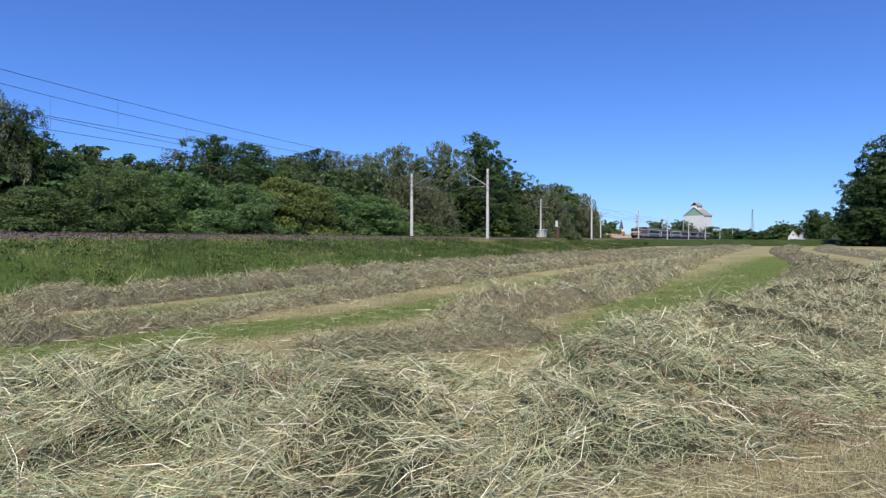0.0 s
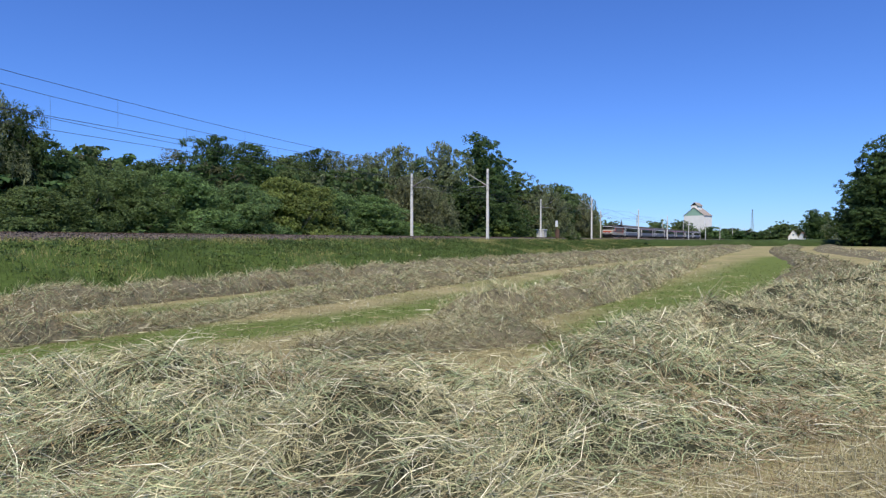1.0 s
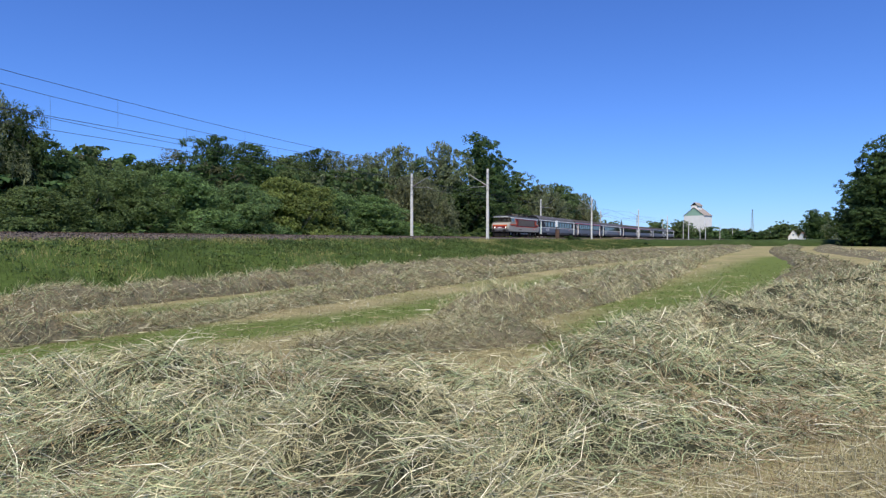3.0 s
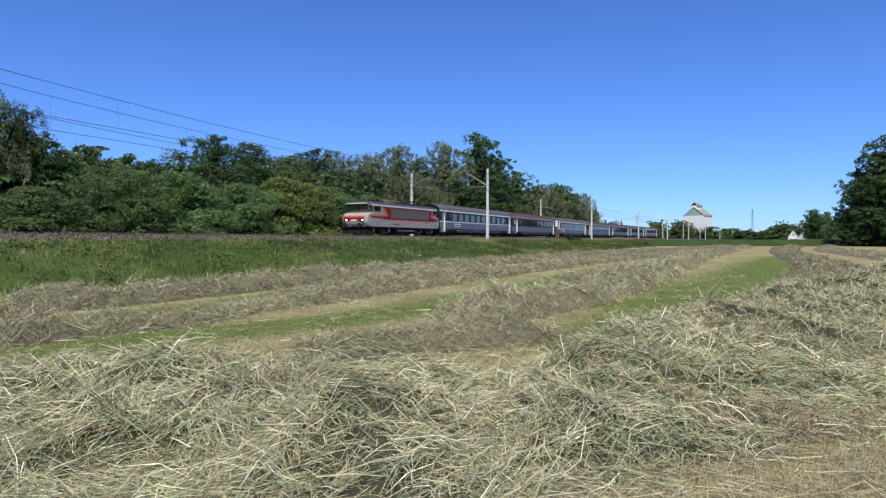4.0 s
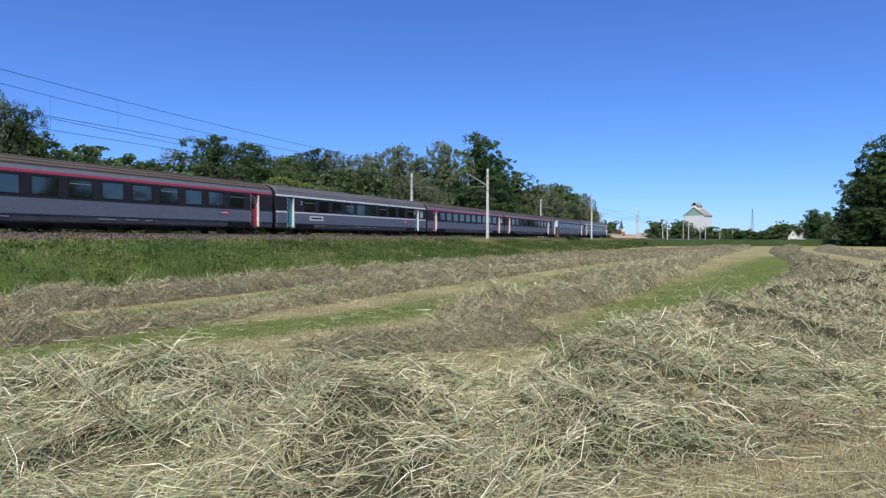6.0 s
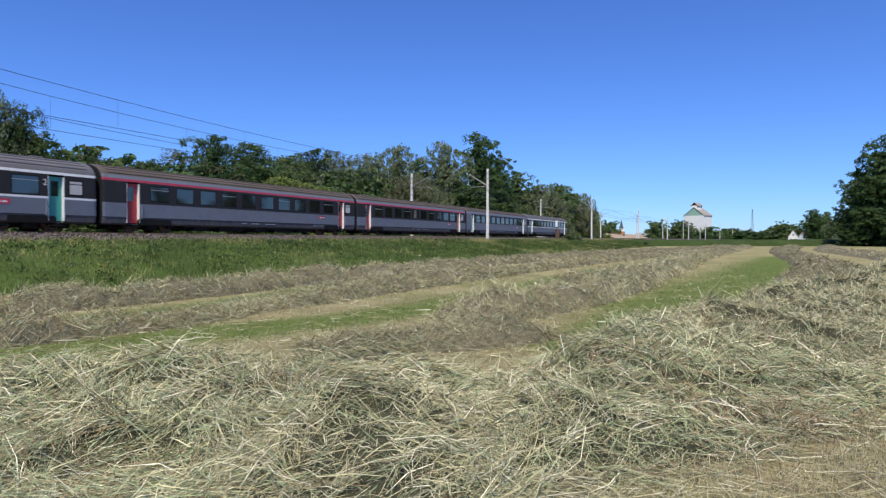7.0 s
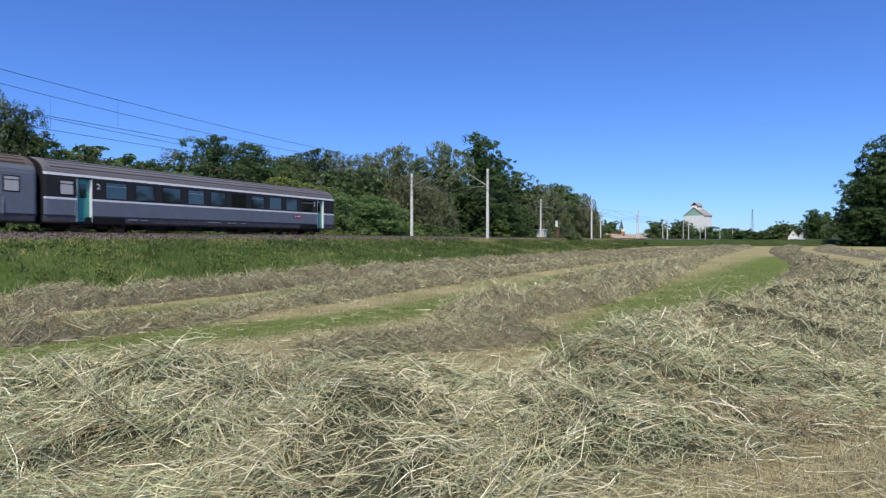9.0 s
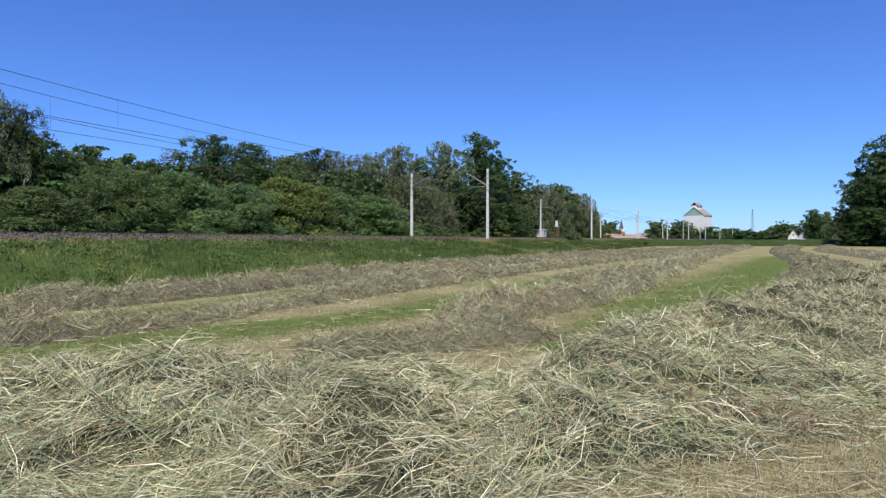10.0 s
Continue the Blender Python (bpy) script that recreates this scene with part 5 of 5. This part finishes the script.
# ---- beside the line and far off ----
def gable_house(name, label, place, turn, w, l, eave, ridge, wall, roof, gable=None, category="house"):
    t = thing(name, label, category, m=Matrix.Translation(place) @ Matrix.Rotation(turn, 4, "Z"))
    m = Mesh()
    m.box(-w / 2, w / 2, -l / 2, l / 2, -0.3, eave)
    part("wall", m, wall, t)
    for e in (-1, 1):
        m = Mesh()
        y0, y1 = sorted((e * l / 2, e * (l / 2 - 0.2)))
        m.loft([[(-w / 2, y0, eave), (w / 2, y0, eave), (0, y0, ridge)], [(-w / 2, y1, eave), (w / 2, y1, eave), (0, y1, ridge)]])
        part("gable", m, gable or wall, t)
    for e in (-1, 1):
        m = Mesh()
        o = 0.35
        sl = (ridge - eave) / (w / 2)
        a = [(e * (w / 2 + o), eave - o * sl), (0, ridge), (0, ridge + 0.22), (e * (w / 2 + o), eave - o * sl + 0.22)]
        m.loft([[(x, -l / 2 - o, z) for x, z in a], [(x, l / 2 + o, z) for x, z in a]])
        part("roof", m, roof, t)
    return t


def window_on(parent, x, y, z, w, h):
    fr = part("window", Mesh().box(x - w / 2 - 0.1, x + w / 2 + 0.1, y - 0.06, y, z - 0.1, z + h + 0.1), PAINT_WHITE, parent)
    part("pane", Mesh().box(x - w / 2, x + w / 2, y - 0.09, y - 0.05, z, z + h), GLASS, fr)


def far_place(px, depth, z=0.0):
    """A point at a slope of px across the view and so many metres ahead."""
    return Vector((px * depth, depth, z))


silo = gable_house("grain_silo", "tall white grain silo with green gable and brown roof", far_place(0.402, 440), radians(-50), 15, 10.5, 18.0, 23.6, SILO_WHITE, SILO_ROOF, SILO_GREEN, "silo")
m = Mesh()
m.box(-2.2, 2.2, -4.9, 1.6, 19, 25.0)
part("head_house", m, SILO_WHITE, silo)
for e in (-1, 1):
    m = Mesh()
    m.loft([[(e * 2.7, y, 24.6), (0, y, 26.9), (0, y, 27.2), (e * 2.7, y, 24.9)] for y in (-5.2, 1.9)])
    part("head_roof", m, SILO_ROOF, silo)
m = Mesh()
m.box(-9.5, -6.7, -4, 5, -0.3, 12)
part("annexe", m, SILO_WHITE, silo)
h = gable_house("village_house", "white rendered village house with brown roof", far_place(0.553, 330), radians(-30), 4.6, 6.4, 3.0, 6.6, SILO_WHITE, TILE_BROWN)
window_on(h, -1.1, -3.2, 0.9, 0.7, 1.1)
window_on(h, 1.1, -3.2, 0.9, 0.7, 1.1)
window_on(h, 0, -3.2, 3.6, 0.6, 0.9)
gable_house("village_house", "low white rendered house beside the trees", far_place(0.572, 345), radians(-62), 4.6, 6, 2.8, 5.4, SILO_WHITE, TILE_BROWN)
gable_house("tiled_house", "low house with red tiled roof beyond the railway", far_place(0.272, 560), radians(60), 8, 16, 3.4, 8.4, SILO_WHITE, TILE)
gable_house("farm_shed", "small pale sheet metal shed beyond the railway", far_place(0.316, 380), radians(60), 4, 8, 3.6, 5.4, PAINT_WHITE, STEEL, category="shed")
ch = thing("church_spire", "dark slate church spire rising over trees", "church", m=Matrix.Translation(far_place(0.2815, 700)))
part("tower", Mesh().box(-2.2, 2.2, -2.2, 2.2, -0.3, 14), SILO_WHITE, ch)
part("spire", Mesh().loft([[(a * w, b * w, z) for a, b in ((-1, -0.4), (-0.4, -1), (0.4, -1), (1, -0.4), (1, 0.4), (0.4, 1), (-0.4, 1), (-1, 0.4))] for z, w in ((13.5, 2.7), (17, 1.4), (24, 0.08))]), SLATE, ch)
ms = thing("lattice_mast", "thin steel lattice radio mast on the horizon", "mast", m=Matrix.Translation(far_place(0.488, 620)))
for a in range(4):
    x, y = (-1, 1, 1, -1)[a], (-1, -1, 1, 1)[a]
    part("mast_leg", Mesh().tube([(x * 1.3, y * 1.3, -0.2), (x * 0.35, y * 0.35, 31)], 0.12, 5), STEEL, ms)
for k in range(12):
    z = k * 2.5
    w, w2 = 1.3 - 0.95 * z / 31, 1.3 - 0.95 * (z + 2.5) / 31
    for sg in (-1, 1):
        part("brace", Mesh().tube([(-w * sg, -w, z), (w2 * sg, -w2, z + 2.5)], 0.07, 4), STEEL, ms)
soil = Mesh()
soil_st = [190 + i * 8 for i in range(26)]
soil.loft([[along(s, q, z * min(1, (s - 190) / 30, (400 - s) / 40) * (0.85 + 0.3 * float(fbm(s * 0.08, q * 0.1, 50)))) for q, z in ((50, -0.1), (54, 2.4), (59, 3.9), (66, 4.3), (76, 3.2), (90, -0.1))] for s in soil_st], caps=False, closed=False)
tagged(part("soil_bank", soil, SOIL, smooth=True), "bare brown earth bank beyond the railway", "earth bank", kind="structure")


def field_verge():
    """A strip of tall unmown grass between the mown meadow and the trees."""
    st = np.linspace(0, 1, 90)
    prof = [(-7, -0.1), (-5.8, 0.7), (-3, 1.3), (0, 1.6), (4, 1.4), (8, -0.1)]
    m = Mesh()
    m.loft([[(34 + 74 * t - 0.2 * d, 154 + 10 * t * t + d, z * min(1, 9 * (1 - t), 9 * t) + (0.35 * (float(fbm(t * 60, d * 0.4, 19)) - 0.5) if z > 0 else 0)) for d, z in prof] for t in st], caps=False, closed=False)
    tagged(part("field_verge", m, VERGE, smooth=True), "strip of tall green grass at the meadow's far edge", "verge", kind="structure")


field_verge()


def hut():
    t = thing("relay_hut", "pale concrete relay hut beside a catenary mast", "hut", m=track_pose(133.0, 39.4, 1.3))
    part("wall", Mesh().box(-0.95, 0.95, -0.8, 0.8, 0, 2.35), CONCRETE, t)
    part("roof_slab", Mesh().box(-1.1, 1.1, -0.95, 0.95, 2.35, 2.52), PAINT_WHITE, t)
    for x in (-0.48, 0.48):
        part("door", Mesh().box(x - 0.42, x + 0.42, -0.84, -0.80, 0.2, 2.1), CONCRETE, t)


hut()
sg = thing("track_signal", "small signal post with pale head beside the track", "signal", m=track_pose(104.8, 28.3, 1.5))
part("signal_post", Mesh().tube([(0, 0, -0.1), (0, 0, 2.2)], 0.07, 8), RUST, sg)
part("signal_head", Mesh().box(-0.22, 0.22, -0.18, 0.18, 2.2, 3.25, bevel=0.06), PAINT_WHITE, sg)
part("cabinet", Mesh().box(0.3, 0.85, -0.3, 0.3, 0, 1.8, bevel=0.03), RUST, sg)

for q_s, q_q, hh, w in ((107, 26.4, 0.9, 2.2), (109.5, 25.6, 0.7, 2.0), (150, 20.2, 0.9, 1.3)):
    tree("o", along(q_s, q_q, float(np.interp(q_q, BANK_Q, BANK_Z)) - 0.05), hh, w, leaves=1000, label="low dark bush on the grassy embankment")
# trees and hedges far off
for px, dep, hh, w, kind in ((0.684, 150, 23, 11.5, "o"), (0.660, 156, 19, 8, "o"), (0.665, 149, 16, 9, "o"), (0.70, 147, 17, 9, "o"), (0.72, 145, 26, 13, "o"), (0.755, 150, 24, 14, "o"), (0.79, 150, 22, 14, "m"),
                             (0.585, 250, 13.6, 8, "o"), (0.602, 250, 12.5, 7, "m"), (0.611, 210, 8.5, 4.5, "w"), (0.622, 215, 8, 4, "w"),
                             (0.646, 150, 9, 8, "o"), (0.675, 146, 9, 9, "o"), (0.71, 142, 9, 10, "o"), (0.745, 142, 9, 10, "o")):
    tree(kind, far_place(px, dep), hh, w, leaves=13000 if hh > 10 else 5600, label="dark green field tree at the meadow's edge")
for x, y, hh in ((126, 128, 22), (134, 106, 20), (140, 84, 18), (147, 60, 21), (152, 36, 17), (158, 12, 20), (160, -14, 18)):
    tree("o", (x, y, 0), hh, hh * 0.75, leaves=2600, label="dark green field tree at the meadow's edge")
for i in range(56):
    px = 0.325 + 0.265 * i / 55
    dep = rnd.uniform(400, 470)
    if 0.37 < px < 0.425:
        dep = rnd.uniform(380, 400)
    hh = rnd.uniform(6.5, 9.5)
    tree(rnd.choice("omw"), far_place(px + rnd.uniform(-0.004, 0.004), dep), hh, rnd.uniform(10, 15), leaves=1000, label="distant round tree of a hedgerow")
for px, dep, hh in ((0.338, 330, 12), (0.372, 360, 13), (0.385, 360, 11), (0.538, 380, 13), (0.527, 380, 11), (0.555, 420, 12), (0.25, 300, 10), (0.262, 300, 11), (0.243, 290, 8)):
    tree("m", far_place(px, dep), hh, hh * 0.9, leaves=2600, label="round tree beyond the railway")


# ---- what moves ----
HEAD_AT_START, SPEED = 216.45, 41.28


def car_pose(s_front, length):
    a, b = along(s_front + 3.6, FAR), along(s_front + length - 3.6, FAR)
    c = (a + b) / 2
    return Matrix.Translation((c.x, c.y, RAIL)) @ Matrix.Rotation(math.atan2(b.y - a.y, b.x - a.x), 4, "Z")


def motions():
    for car, length, lag, turned in TRAIN:
        about = Matrix.Rotation(math.pi if turned else 0.0, 4, "Z")
        walk(car, [(k * 0.5, car_pose(HEAD_AT_START - SPEED * k * 0.5 + lag, length) @ about) for k in range(21)])


motions()
